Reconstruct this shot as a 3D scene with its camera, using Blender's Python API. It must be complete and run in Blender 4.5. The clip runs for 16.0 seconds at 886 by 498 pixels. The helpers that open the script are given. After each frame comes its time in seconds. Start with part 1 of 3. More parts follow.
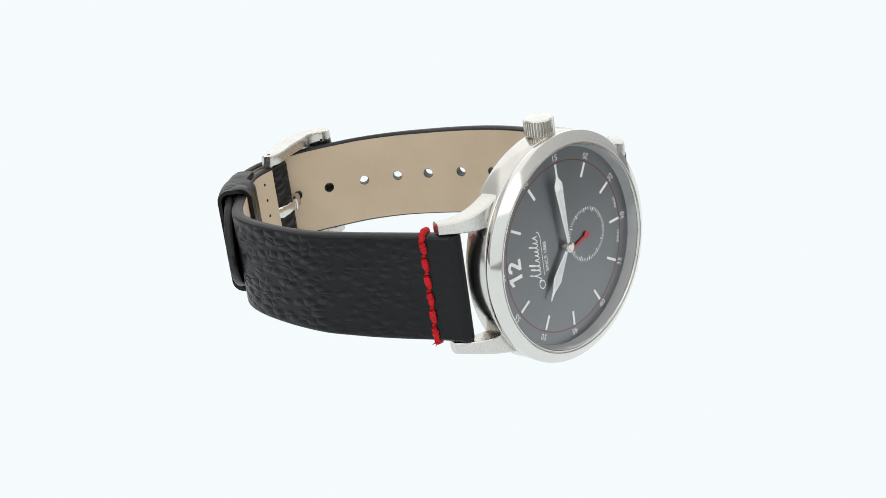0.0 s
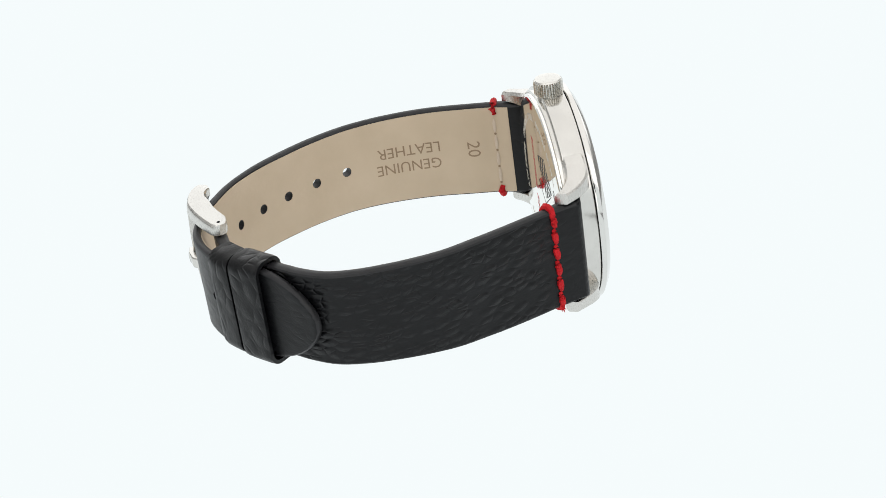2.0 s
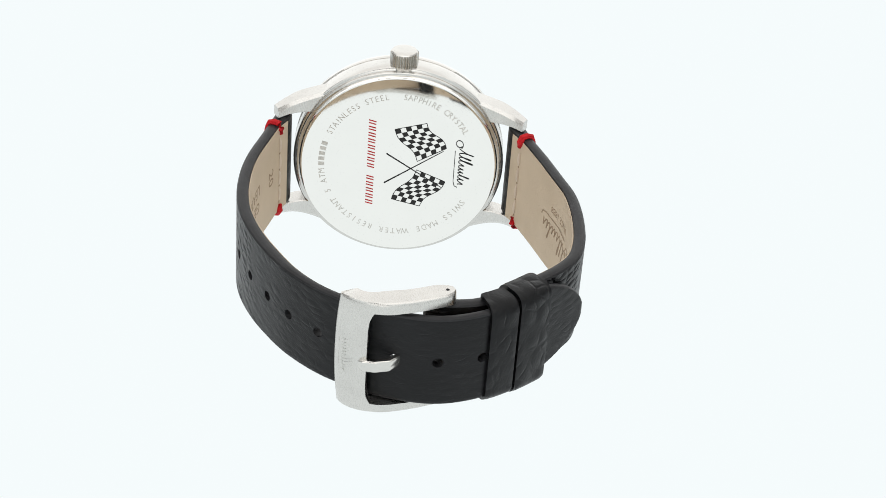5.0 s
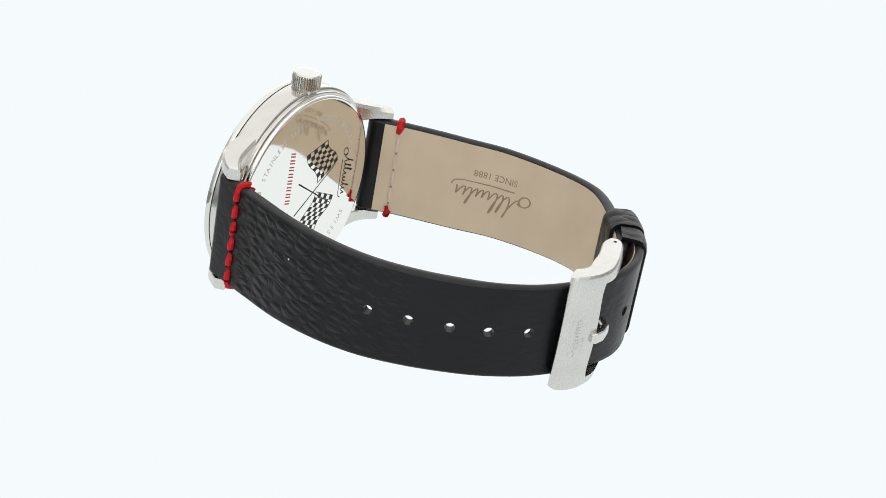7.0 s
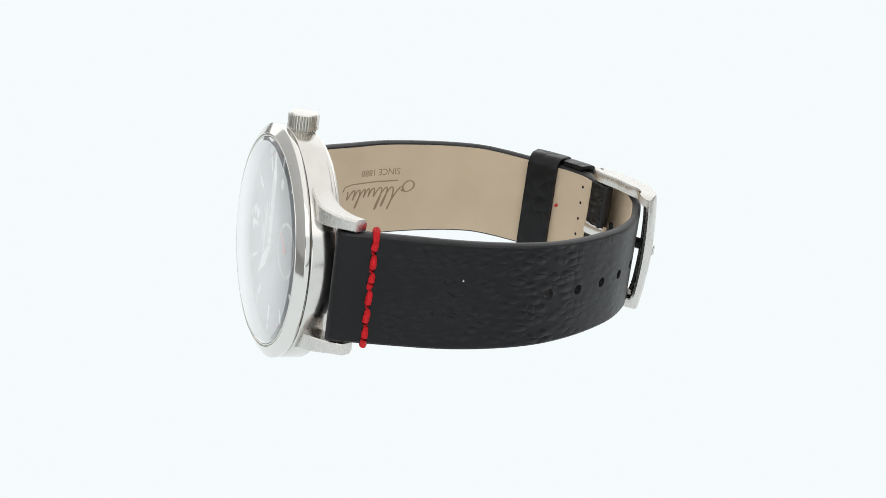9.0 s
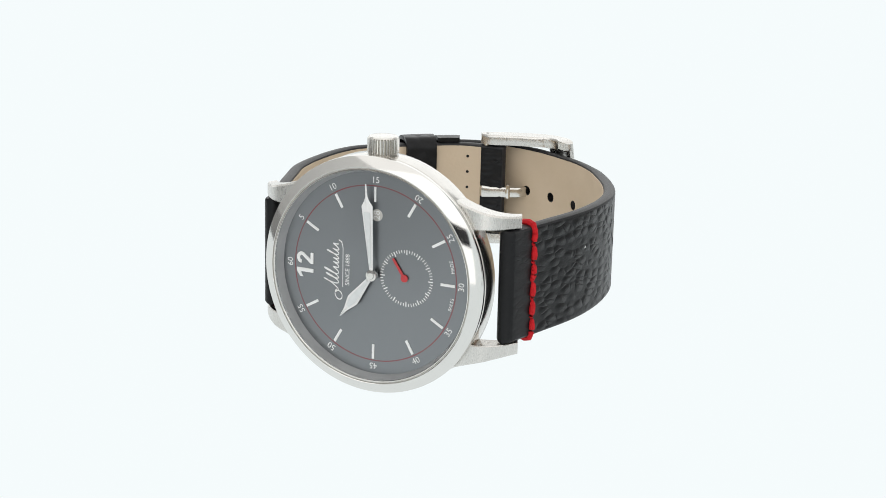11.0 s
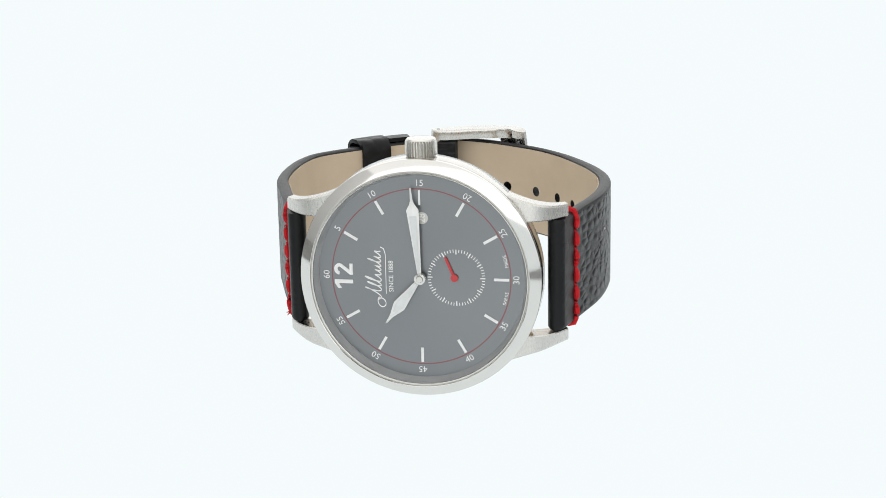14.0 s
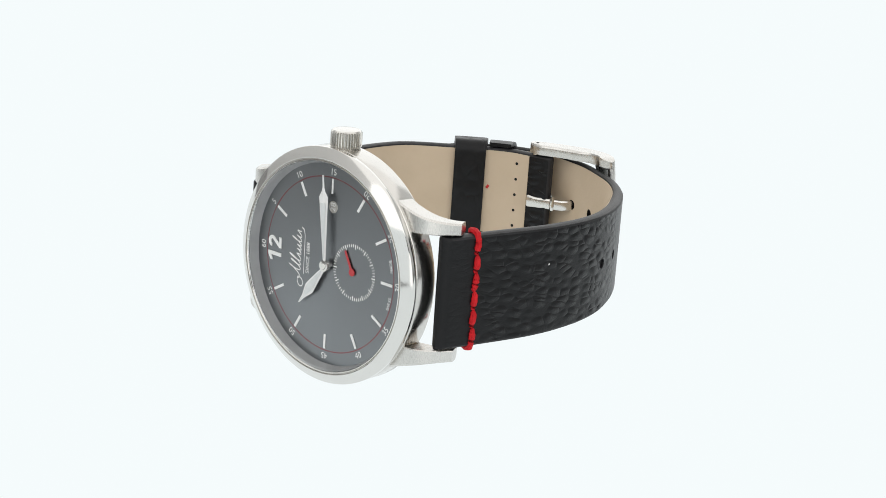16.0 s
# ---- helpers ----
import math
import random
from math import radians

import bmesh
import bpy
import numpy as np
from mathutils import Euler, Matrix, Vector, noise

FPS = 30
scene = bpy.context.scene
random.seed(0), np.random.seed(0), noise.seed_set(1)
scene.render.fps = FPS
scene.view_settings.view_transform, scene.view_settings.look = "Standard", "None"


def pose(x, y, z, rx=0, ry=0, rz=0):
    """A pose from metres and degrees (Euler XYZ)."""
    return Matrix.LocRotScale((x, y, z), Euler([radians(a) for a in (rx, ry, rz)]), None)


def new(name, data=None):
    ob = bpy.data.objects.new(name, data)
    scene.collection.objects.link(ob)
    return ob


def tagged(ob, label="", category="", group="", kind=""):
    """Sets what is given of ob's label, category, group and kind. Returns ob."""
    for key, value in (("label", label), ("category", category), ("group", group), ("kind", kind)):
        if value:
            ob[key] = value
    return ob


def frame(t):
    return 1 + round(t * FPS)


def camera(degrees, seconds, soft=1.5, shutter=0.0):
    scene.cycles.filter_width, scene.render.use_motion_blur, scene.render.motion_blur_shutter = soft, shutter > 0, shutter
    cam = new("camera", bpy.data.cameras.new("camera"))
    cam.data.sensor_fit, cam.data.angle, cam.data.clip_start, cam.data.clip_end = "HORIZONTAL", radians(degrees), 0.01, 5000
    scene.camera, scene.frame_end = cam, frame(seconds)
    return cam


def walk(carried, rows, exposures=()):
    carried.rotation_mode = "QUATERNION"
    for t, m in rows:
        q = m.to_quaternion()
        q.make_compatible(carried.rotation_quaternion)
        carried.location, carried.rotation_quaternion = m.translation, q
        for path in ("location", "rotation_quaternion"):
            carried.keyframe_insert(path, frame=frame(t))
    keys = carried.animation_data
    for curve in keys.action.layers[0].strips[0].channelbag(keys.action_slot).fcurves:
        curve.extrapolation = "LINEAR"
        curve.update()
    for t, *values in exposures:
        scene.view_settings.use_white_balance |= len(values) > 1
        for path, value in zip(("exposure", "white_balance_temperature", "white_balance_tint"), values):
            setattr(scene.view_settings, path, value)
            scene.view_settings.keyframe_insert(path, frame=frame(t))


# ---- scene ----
MM = 0.001

# fixed camera in front of and above the turntable axis
cam = camera(26.91, 16.0, soft=0.8)
CAM_HEIGHT = 0.13707 + 0.0167
eye_pose = Matrix.Translation((0, -0.31377, CAM_HEIGHT)) @ pose(0, 0, 0, 0, 0, -0.6605) @ pose(0, 0, 0, 90 - 24.1556, 0, 0) @ pose(0, 0, 0, 0, 0, 0.6028)
walk(cam, [(0, eye_pose), (16.0, eye_pose)], exposures=[(0, 0.0), (16.0, 0.0)])

# ---------------------------------------------------------------- light
GLOW = (0.915, 0.967, 0.976)
world = bpy.data.worlds.new("studio")
scene.world = world
world.use_nodes = True
world.node_tree.nodes["Background"].inputs[0].default_value = (0.05, 0.05, 0.05, 1)
world.node_tree.nodes["Background"].inputs[1].default_value = 0.3


# ---------------------------------------------------------------- materials
def material(name):
    m = bpy.data.materials.new(name)
    m.use_nodes = True
    nt = m.node_tree
    return m, nt, nt.nodes["Principled BSDF"]


def node(nt, kind, **inputs):
    n = nt.nodes.new(kind)
    for key, value in inputs.items():
        n.inputs[key.replace("_", " ")].default_value = value
    return n


def coords(nt, scale=(1, 1, 1)):
    tc = nt.nodes.new("ShaderNodeTexCoord")
    mp = nt.nodes.new("ShaderNodeMapping")
    mp.inputs["Scale"].default_value = scale
    nt.links.new(tc.outputs["Object"], mp.inputs["Vector"])
    return mp.outputs[0]


def ramp(nt, fac, stops):
    r = nt.nodes.new("ShaderNodeValToRGB")
    while len(r.color_ramp.elements) < len(stops):
        r.color_ramp.elements.new(0.5)
    for e, (p, c) in zip(r.color_ramp.elements, stops):
        e.position, e.color = p, (*c, 1) if len(c) == 3 else c
    nt.links.new(fac, r.inputs[0])
    return r.outputs[0]


def bump(nt, height, distance, strength=1.0, normal=None):
    b = nt.nodes.new("ShaderNodeBump")
    b.inputs["Strength"].default_value = strength
    b.inputs["Distance"].default_value = distance
    nt.links.new(height, b.inputs["Height"])
    if normal is not None:
        nt.links.new(normal, b.inputs["Normal"])
    return b.outputs[0]


def glow_material(name, color, strength):
    m = bpy.data.materials.new(name)
    m.use_nodes = True
    nt = m.node_tree
    nt.nodes.remove(nt.nodes["Principled BSDF"])
    e = nt.nodes.new("ShaderNodeEmission")
    e.inputs[0].default_value = (*color, 1)
    e.inputs[1].default_value = strength
    nt.links.new(e.outputs[0], nt.nodes["Material Output"].inputs[0])
    return m


def steel(name, base, rough, streak, stretch=(1, 1, 1), mottle=0.92):
    m, nt, p = material(name)
    p.inputs["Metallic"].default_value = 1
    co = coords(nt, stretch)
    n1 = node(nt, "ShaderNodeTexNoise", Scale=9000.0, Detail=3.0)
    n2 = node(nt, "ShaderNodeTexNoise", Scale=220.0, Detail=4.0)
    nt.links.new(co, n1.inputs["Vector"])
    nt.links.new(coords(nt), n2.inputs["Vector"])
    nt.links.new(ramp(nt, n2.outputs[0], [(0.3, tuple(c * mottle for c in base)), (0.7, base)]), p.inputs["Base Color"])
    mr = node(nt, "ShaderNodeMapRange", To_Min=rough * 0.8, To_Max=rough * 1.25)
    nt.links.new(n1.outputs[0], mr.inputs[0])
    nt.links.new(mr.outputs[0], p.inputs["Roughness"])
    nt.links.new(bump(nt, n1.outputs[0], streak), p.inputs["Normal"])
    return m


def leather_material(name, worn_from=0.5, worn_to=0.6, worn_left=0.15, grain=540.0, stretch=(0.66, 0.66, 1.35), slant=0.12, relief_depth=0.00042):
    """Pebbled black leather: domed cells between thin creases, flattened where it is worn."""
    m, nt, p = material(name)
    co = coords(nt)

    def vector(op, a, b=None, scale=None):
        v = nt.nodes.new("ShaderNodeVectorMath")
        v.operation = op
        nt.links.new(a, v.inputs[0])
        if isinstance(b, tuple):
            v.inputs[1].default_value = b
        elif b is not None:
            nt.links.new(b, v.inputs[1])
        if scale is not None:
            v.inputs["Scale"].default_value = scale
        return v.outputs[0]

    def times(a, b):
        v = nt.nodes.new("ShaderNodeMath")
        v.operation = "MULTIPLY"
        nt.links.new(a, v.inputs[0])
        nt.links.new(b, v.inputs[1])
        return v.outputs[0]

    warp = node(nt, "ShaderNodeTexNoise", Scale=260.0, Detail=1.5)
    nt.links.new(co, warp.inputs["Vector"])
    moved = vector("ADD", co, vector("SCALE", vector("SUBTRACT", warp.outputs["Color"], (0.5, 0.5, 0.5)), None, 0.0012))
    lean = nt.nodes.new("ShaderNodeMapping")
    lean.inputs["Rotation"].default_value = (slant, slant * 0.6, 0.0)
    nt.links.new(moved, lean.inputs["Vector"])
    mp = nt.nodes.new("ShaderNodeMapping")
    mp.inputs["Scale"].default_value = stretch
    nt.links.new(lean.outputs[0], mp.inputs["Vector"])
    rim = node(nt, "ShaderNodeTexVoronoi", Scale=grain)
    rim.feature = "SMOOTH_F1"
    rim.inputs["Smoothness"].default_value = 0.12
    rim.inputs["Randomness"].default_value = 0.9
    nt.links.new(mp.outputs[0], rim.inputs["Vector"])
    small = node(nt, "ShaderNodeTexVoronoi", Scale=grain * 3.1)
    small.feature = "DISTANCE_TO_EDGE"
    nt.links.new(mp.outputs[0], small.inputs["Vector"])
    area = node(nt, "ShaderNodeTexNoise", Scale=70.0, Detail=2.0)
    nt.links.new(co, area.inputs["Vector"])
    fine = node(nt, "ShaderNodeTexNoise", Scale=4000.0, Detail=3.0)
    nt.links.new(co, fine.inputs["Vector"])
    dome = node(nt, "ShaderNodeMapRange", From_Min=0.08, From_Max=0.72, To_Min=1.0, To_Max=0.0)
    dome.interpolation_type = "SMOOTHSTEP"
    nt.links.new(rim.outputs["Distance"], dome.inputs[0])
    pores = ramp(nt, small.outputs["Distance"], [(0.0, (0.2, 0.2, 0.2)), (0.14, (1, 1, 1))])
    depth = node(nt, "ShaderNodeMapRange", From_Min=0.38, From_Max=0.60, To_Min=0.40, To_Max=1.0)
    nt.links.new(area.outputs[0], depth.inputs[0])
    sep = nt.nodes.new("ShaderNodeSeparateXYZ")
    nt.links.new(co, sep.inputs[0])
    worn = node(nt, "ShaderNodeMapRange", From_Min=worn_from, From_Max=worn_to, To_Min=1.0, To_Max=worn_left)
    worn.interpolation_type = "SMOOTHSTEP"
    nt.links.new(sep.outputs["Y"], worn.inputs[0])
    end = node(nt, "ShaderNodeMapRange", From_Min=0.008, From_Max=0.014, To_Min=0.12, To_Max=1.0)
    nt.links.new(sep.outputs["Y"], end.inputs[0])
    edge = node(nt, "ShaderNodeTexVoronoi", Scale=grain)
    edge.feature = "DISTANCE_TO_EDGE"
    edge.inputs["Randomness"].default_value = 0.9
    nt.links.new(mp.outputs[0], edge.inputs["Vector"])
    crease = node(nt, "ShaderNodeMapRange", From_Min=0.0, From_Max=0.10, To_Min=0.38, To_Max=1.0)
    crease.interpolation_type = "SMOOTHSTEP"
    nt.links.new(edge.outputs["Distance"], crease.inputs[0])
    pebble = times(dome.outputs[0], crease.outputs[0])
    relief = times(pebble, times(depth.outputs[0], times(worn.outputs[0], end.outputs[0])))
    n = bump(nt, fine.outputs[0], 0.00002, 0.5)
    n = bump(nt, pores, 0.00004, 0.4, n)
    n = bump(nt, relief, relief_depth, 1.0, n)
    nt.links.new(n, p.inputs["Normal"])
    nt.links.new(ramp(nt, area.outputs[0], [(0.3, (0.0034, 0.0036, 0.0042)), (0.7, (0.0062, 0.0065, 0.0075))]), p.inputs["Base Color"])
    gloss = node(nt, "ShaderNodeMapRange", To_Min=0.29, To_Max=0.41)
    nt.links.new(area.outputs[0], gloss.inputs[0])
    nt.links.new(gloss.outputs[0], p.inputs["Roughness"])
    p.inputs["Specular IOR Level"].default_value = 0.24
    return m


def rough_material(name, c1, c2, scale, rough, relief, spec=0.3):
    m, nt, p = material(name)
    co = coords(nt)
    n1 = node(nt, "ShaderNodeTexNoise", Scale=scale, Detail=5.0)
    n2 = node(nt, "ShaderNodeTexNoise", Scale=scale * 12, Detail=3.0)
    nt.links.new(co, n1.inputs["Vector"])
    nt.links.new(co, n2.inputs["Vector"])
    nt.links.new(ramp(nt, n1.outputs[0], [(0.3, c1), (0.7, c2)]), p.inputs["Base Color"])
    nt.links.new(bump(nt, n2.outputs[0], relief), p.inputs["Normal"])
    p.inputs["Roughness"].default_value = rough
    p.inputs["Specular IOR Level"].default_value = spec
    return m


def plated(*spec):
    m = rough_material(*spec)
    m.node_tree.nodes["Principled BSDF"].inputs["Metallic"].default_value = 1.0
    return m


def crystal_material():
    m = bpy.data.materials.new("sapphire_glass")
    m.use_nodes = True
    nt = m.node_tree
    nt.nodes.remove(nt.nodes["Principled BSDF"])
    tr = nt.nodes.new("ShaderNodeBsdfTransparent")
    gl = nt.nodes.new("ShaderNodeBsdfGlossy")
    gl.inputs["Roughness"].default_value = 0.0
    gl.inputs["Color"].default_value = (1, 1, 1, 1)
    # sapphire disc: face-on gloss is left to the dial, full gloss at a grazing view
    lw = nt.nodes.new("ShaderNodeLayerWeight")
    power = nt.nodes.new("ShaderNodeMath")
    power.operation = "POWER"
    power.inputs[1].default_value = 2.8
    nt.links.new(lw.outputs["Facing"], power.inputs[0])
    fr = node(nt, "ShaderNodeMapRange", From_Min=0.09, From_Max=0.52, To_Min=0.0, To_Max=0.92)
    nt.links.new(power.outputs[0], fr.inputs[0])
    mix = nt.nodes.new("ShaderNodeMixShader")
    nt.links.new(fr.outputs[0], mix.inputs[0])
    nt.links.new(tr.outputs[0], mix.inputs[1])
    nt.links.new(gl.outputs[0], mix.inputs[2])
    nt.links.new(mix.outputs[0], nt.nodes["Material Output"].inputs[0])
    return m


M_BRUSHED = steel("brushed_steel", (0.67, 0.655, 0.625), 0.27, 0.000007, (1, 1, 0.06))
M_CASE = steel("case_steel", (0.68, 0.665, 0.635), 0.15, 0.000005, (1, 1, 0.06))
M_POLISHED = steel("polished_steel", (0.72, 0.705, 0.67), 0.08, 0.000002)
M_BEZEL = steel("polished_bezel_steel", (0.73, 0.72, 0.695), 0.09, 0.0000002, (1, 1, 1), 0.97)
M_SATIN = steel("satin_steel", (0.70, 0.685, 0.65), 0.18, 0.000008, (0.08, 0.08, 1))
M_BACK = steel("caseback_steel", (0.92, 0.905, 0.868), 0.06, 0.0000002, (1, 1, 1), 0.985)
M_LEATHER = leather_material("black_leather", 0.036, 0.052)
M_LEATHER_FULL = leather_material("black_leather_full_grain", 0.5, 0.6)
M_LEATHER_CREASED = leather_material("creased_black_leather", 0.5, 0.6, 0.15, 360.0, (1.0, 1.0, 0.34), 0.75, 0.00026)
M_EDGE = rough_material("leather_edge_paint", (0.012, 0.012, 0.013), (0.02, 0.02, 0.022), 400, 0.4, 0.00003)
M_LINING = rough_material("beige_lining", (0.51, 0.408, 0.295), (0.565, 0.457, 0.338), 120, 0.62, 0.00004, 0.25)
M_STAMP = rough_material("stamped_print", (0.25, 0.18, 0.12), (0.30, 0.22, 0.15), 300, 0.7, 0.00002, 0.1)
M_RED = rough_material("red_thread", (0.42, 0.006, 0.010), (0.58, 0.012, 0.018), 900, 0.6, 0.00006, 0.2)
M_BEIGE_THREAD = rough_material("beige_thread", (0.55, 0.45, 0.36), (0.62, 0.52, 0.42), 900, 0.7, 0.00005, 0.2)
# metallic grey puts the glass's reflection into the black dial
M_DIAL = plated("black_nickel_dial", (0.245, 0.256, 0.266), (0.253, 0.264, 0.274), 60, 0.36, 0.0000003, 0.5)


def sunray(m, amount):
    """Brushed rays round the dial's axis."""
    nt = m.node_tree
    t = nt.nodes.new("ShaderNodeTangent")
    t.direction_type, t.axis = "RADIAL", "Y"
    p = nt.nodes["Principled BSDF"]
    p.inputs["Anisotropic"].default_value = amount
    nt.links.new(t.outputs[0], p.inputs["Tangent"])


sunray(M_DIAL, 0.45)
M_WHITE = rough_material("white_print", (0.78, 0.78, 0.77), (0.84, 0.84, 0.83), 500, 0.5, 0.00001, 0.3)
M_LUME = rough_material("hand_lume", (0.66, 0.68, 0.68), (0.72, 0.74, 0.74), 800, 0.6, 0.00002, 0.3)
# metallic base, so the glass's reflection pales this print too
M_REDPRINT = plated("red_print", (0.25, 0.15, 0.155), (0.30, 0.105, 0.115), 260, 0.36, 0.00001, 0.3)
M_REDHAND = rough_material("red_enamel", (0.48, 0.045, 0.05), (0.54, 0.05, 0.055), 500, 0.4, 0.00001, 0.4)
M_INK = rough_material("black_ink", (0.012, 0.012, 0.012), (0.018, 0.018, 0.018), 500, 0.5, 0.00001, 0.3)
M_REDINK = rough_material("red_ink", (0.42, 0.02, 0.02), (0.5, 0.03, 0.03), 500, 0.5, 0.00001, 0.3)
M_ENGRAVE = steel("engraved_steel", (0.66, 0.64, 0.60), 0.5, 0.00001)
M_FLANGE = rough_material("grey_flange", (0.36, 0.365, 0.37), (0.41, 0.415, 0.42), 300, 0.45, 0.00001, 0.5)
M_CRYSTAL = crystal_material()
M_DARK = rough_material("dark_recess", (0.01, 0.01, 0.01), (0.015, 0.015, 0.015), 500, 0.6, 0.00001, 0.2)

# ---------------------------------------------------------------- studio
M_TABLE = glow_material("underlit_acrylic", GLOW, 1.0)
M_TENT = glow_material("lit_tent_fabric", (0.97, 0.98, 0.975), 1.4)
M_CLOTH = rough_material("white_tent_cloth", (0.6, 0.6, 0.6), (0.66, 0.66, 0.655), 40, 0.9, 0.0002, 0.1)
M_ROOM = rough_material("black_curtain", (0.015, 0.015, 0.016), (0.025, 0.025, 0.026), 20, 0.9, 0.001, 0.1)
M_BORDER = rough_material("grey_table_border", (0.20, 0.20, 0.20), (0.24, 0.24, 0.24), 30, 0.7, 0.0002, 0.2)
# stronger glow added to the front cloth to light the dial
M_FRONT = glow_material("front_fill_glow", (0.98, 0.975, 0.96), 1.6)
M_TOP = glow_material("lit_tent_top", (1.0, 0.99, 0.97), 1.2)


def mesh_object(name, verts, faces, mat, parent=None, smooth=True, scale=MM):
    me = bpy.data.meshes.new(name)
    me.from_pydata([(x * scale, y * scale, z * scale) for x, y, z in verts], [], faces)
    me.materials.append(mat)
    for p in me.polygons:
        p.use_smooth = smooth
    me.update()
    ob = new(name, me)
    if parent is not None:
        ob.parent = parent
    return ob


def slab(name, lo, hi, mat):
    (a, b, c), (d, e, f) = lo, hi
    v = [(a, b, c), (d, b, c), (d, e, c), (a, e, c), (a, b, f), (d, b, f), (d, e, f), (a, e, f)]
    fs = [(3, 2, 1, 0), (4, 5, 6, 7), (0, 1, 5, 4), (1, 2, 6, 5), (2, 3, 7, 6), (3, 0, 4, 7)]
    return mesh_object(name, v, fs, mat, None, False, 1.0)


tagged(slab("floor", (-0.8, -0.5, -0.02), (0.8, 0.9, 0.0), M_TABLE), "underlit white acrylic light table", "floor", kind="structure")
# the light table is narrow: plain grey table top on either side of it
tagged(slab("floor_west", (-0.8, -0.5, 0.0), (-0.152, 0.9, 0.004), M_BORDER), "plain grey table top beside the light table", "floor", kind="structure")
tagged(slab("floor_east", (0.152, -0.5, 0.0), (0.8, 0.9, 0.004), M_BORDER), "plain grey table top beside the light table", "floor", kind="structure")
tagged(slab("wall_north", (-0.8, 0.9, -0.02), (0.8, 0.92, 0.8), M_TENT), "glowing white back cloth of the light tent", "wall", kind="structure")
tagged(slab("wall_west", (-0.82, -0.52, -0.02), (-0.8, 0.92, 0.8), M_CLOTH), "plain white side cloth of the light tent", "wall", kind="structure")
tagged(slab("wall_east", (0.8, -0.52, -0.02), (0.82, 0.92, 0.8), M_CLOTH), "plain white side cloth of the light tent", "wall", kind="structure")
tagged(slab("ceiling", (-0.82, -0.52, 0.8), (0.82, 0.92, 0.82), M_TOP), "bright white diffuser top of the light tent", "ceiling", kind="structure")
# front cloth with the camera's opening; its unseen glow is added to brighten the dial
tagged(slab("wall_south_1", (-0.8, -0.52, -0.02), (-0.16, -0.5, 0.28), M_TABLE), "white front cloth of the light tent, glow added as fill", "wall", kind="structure")
tagged(slab("wall_south_2", (0.09, -0.52, -0.02), (0.8, -0.5, 0.28), M_TABLE), "white front cloth of the light tent, glow added as fill", "wall", kind="structure")
tagged(slab("wall_south_3", (-0.16, -0.52, -0.02), (0.09, -0.5, 0.165), M_FRONT), "white front cloth of the light tent, glow added as fill", "wall", kind="structure")
tagged(slab("wall_south_4", (-0.8, -0.52, 0.28), (0.8, -0.5, 0.8), M_FRONT), "bright front cloth above the camera opening, glow added as fill", "wall", kind="structure")
tagged(slab("wall_room", (-0.9, -1.1, -0.5), (0.9, -1.08, 1.0), M_ROOM), "dark studio curtain behind the camera", "wall", kind="structure")


# ---------------------------------------------------------------- mesh tools
def part(name, bm, mat, parent, label="", smooth=True):
    """One mesh object under a thing or a part; the bmesh is in millimetres."""
    me = bpy.data.meshes.new(name)
    bmesh.ops.recalc_face_normals(bm, faces=bm.faces)
    bm.transform(Matrix.Scale(MM, 4))
    bm.to_mesh(me)
    bm.free()
    me.materials.append(mat)
    if smooth:
        for p in me.polygons:
            p.use_smooth = True
        me.set_sharp_from_angle(angle=radians(32))
    ob = new(name, me)
    ob.parent = parent
    return tagged(ob, label)


def ring_points(profile, segs=144):
    """Revolve (radius, depth) pairs round the dial's axis."""
    bm = bmesh.new()
    rows = []
    for r, y in profile:
        if r < 1e-6:
            rows.append([bm.verts.new((0, y, 0))])
        else:
            rows.append([bm.verts.new((r * math.cos(2 * math.pi * i / segs), y, r * math.sin(2 * math.pi * i / segs))) for i in range(segs)])
    for a, b in zip(rows, rows[1:]):
        for i in range(segs):
            j = (i + 1) % segs
            if len(a) == 1 and len(b) == 1:
                continue
            if len(a) == 1:
                bm.faces.new((a[0], b[j], b[i]))
            elif len(b) == 1:
                bm.faces.new((a[i], a[j], b[0]))
            else:
                bm.faces.new((a[i], a[j], b[j], b[i]))
    return bm


def loft(rings, closed=True, caps=True, bm=None):
    """Join rings of points into a skin."""
    bm = bm or bmesh.new()
    rows = [[bm.verts.new(p) for p in r] for r in rings]
    n = len(rows[0])
    for a, b in zip(rows, rows[1:]):
        for i in range(n if closed else n - 1):
            j = (i + 1) % n
            bm.faces.new((a[i], a[j], b[j], b[i]))
    if caps:
        bm.faces.new(rows[0])
        bm.faces.new(rows[-1])
    return bm


def flat_plate(outline, y0, y1, bm=None):
    """Extrude an outline of (x, z) between two depths."""
    bm = bm or bmesh.new()
    a = [bm.verts.new((x, y0, z)) for x, z in outline]
    b = [bm.verts.new((x, y1, z)) for x, z in outline]
    n = len(a)
    bm.faces.new(a)
    bm.faces.new(b)
    for i in range(n):
        bm.faces.new((a[i], a[(i + 1) % n], b[(i + 1) % n], b[i]))
    return bm


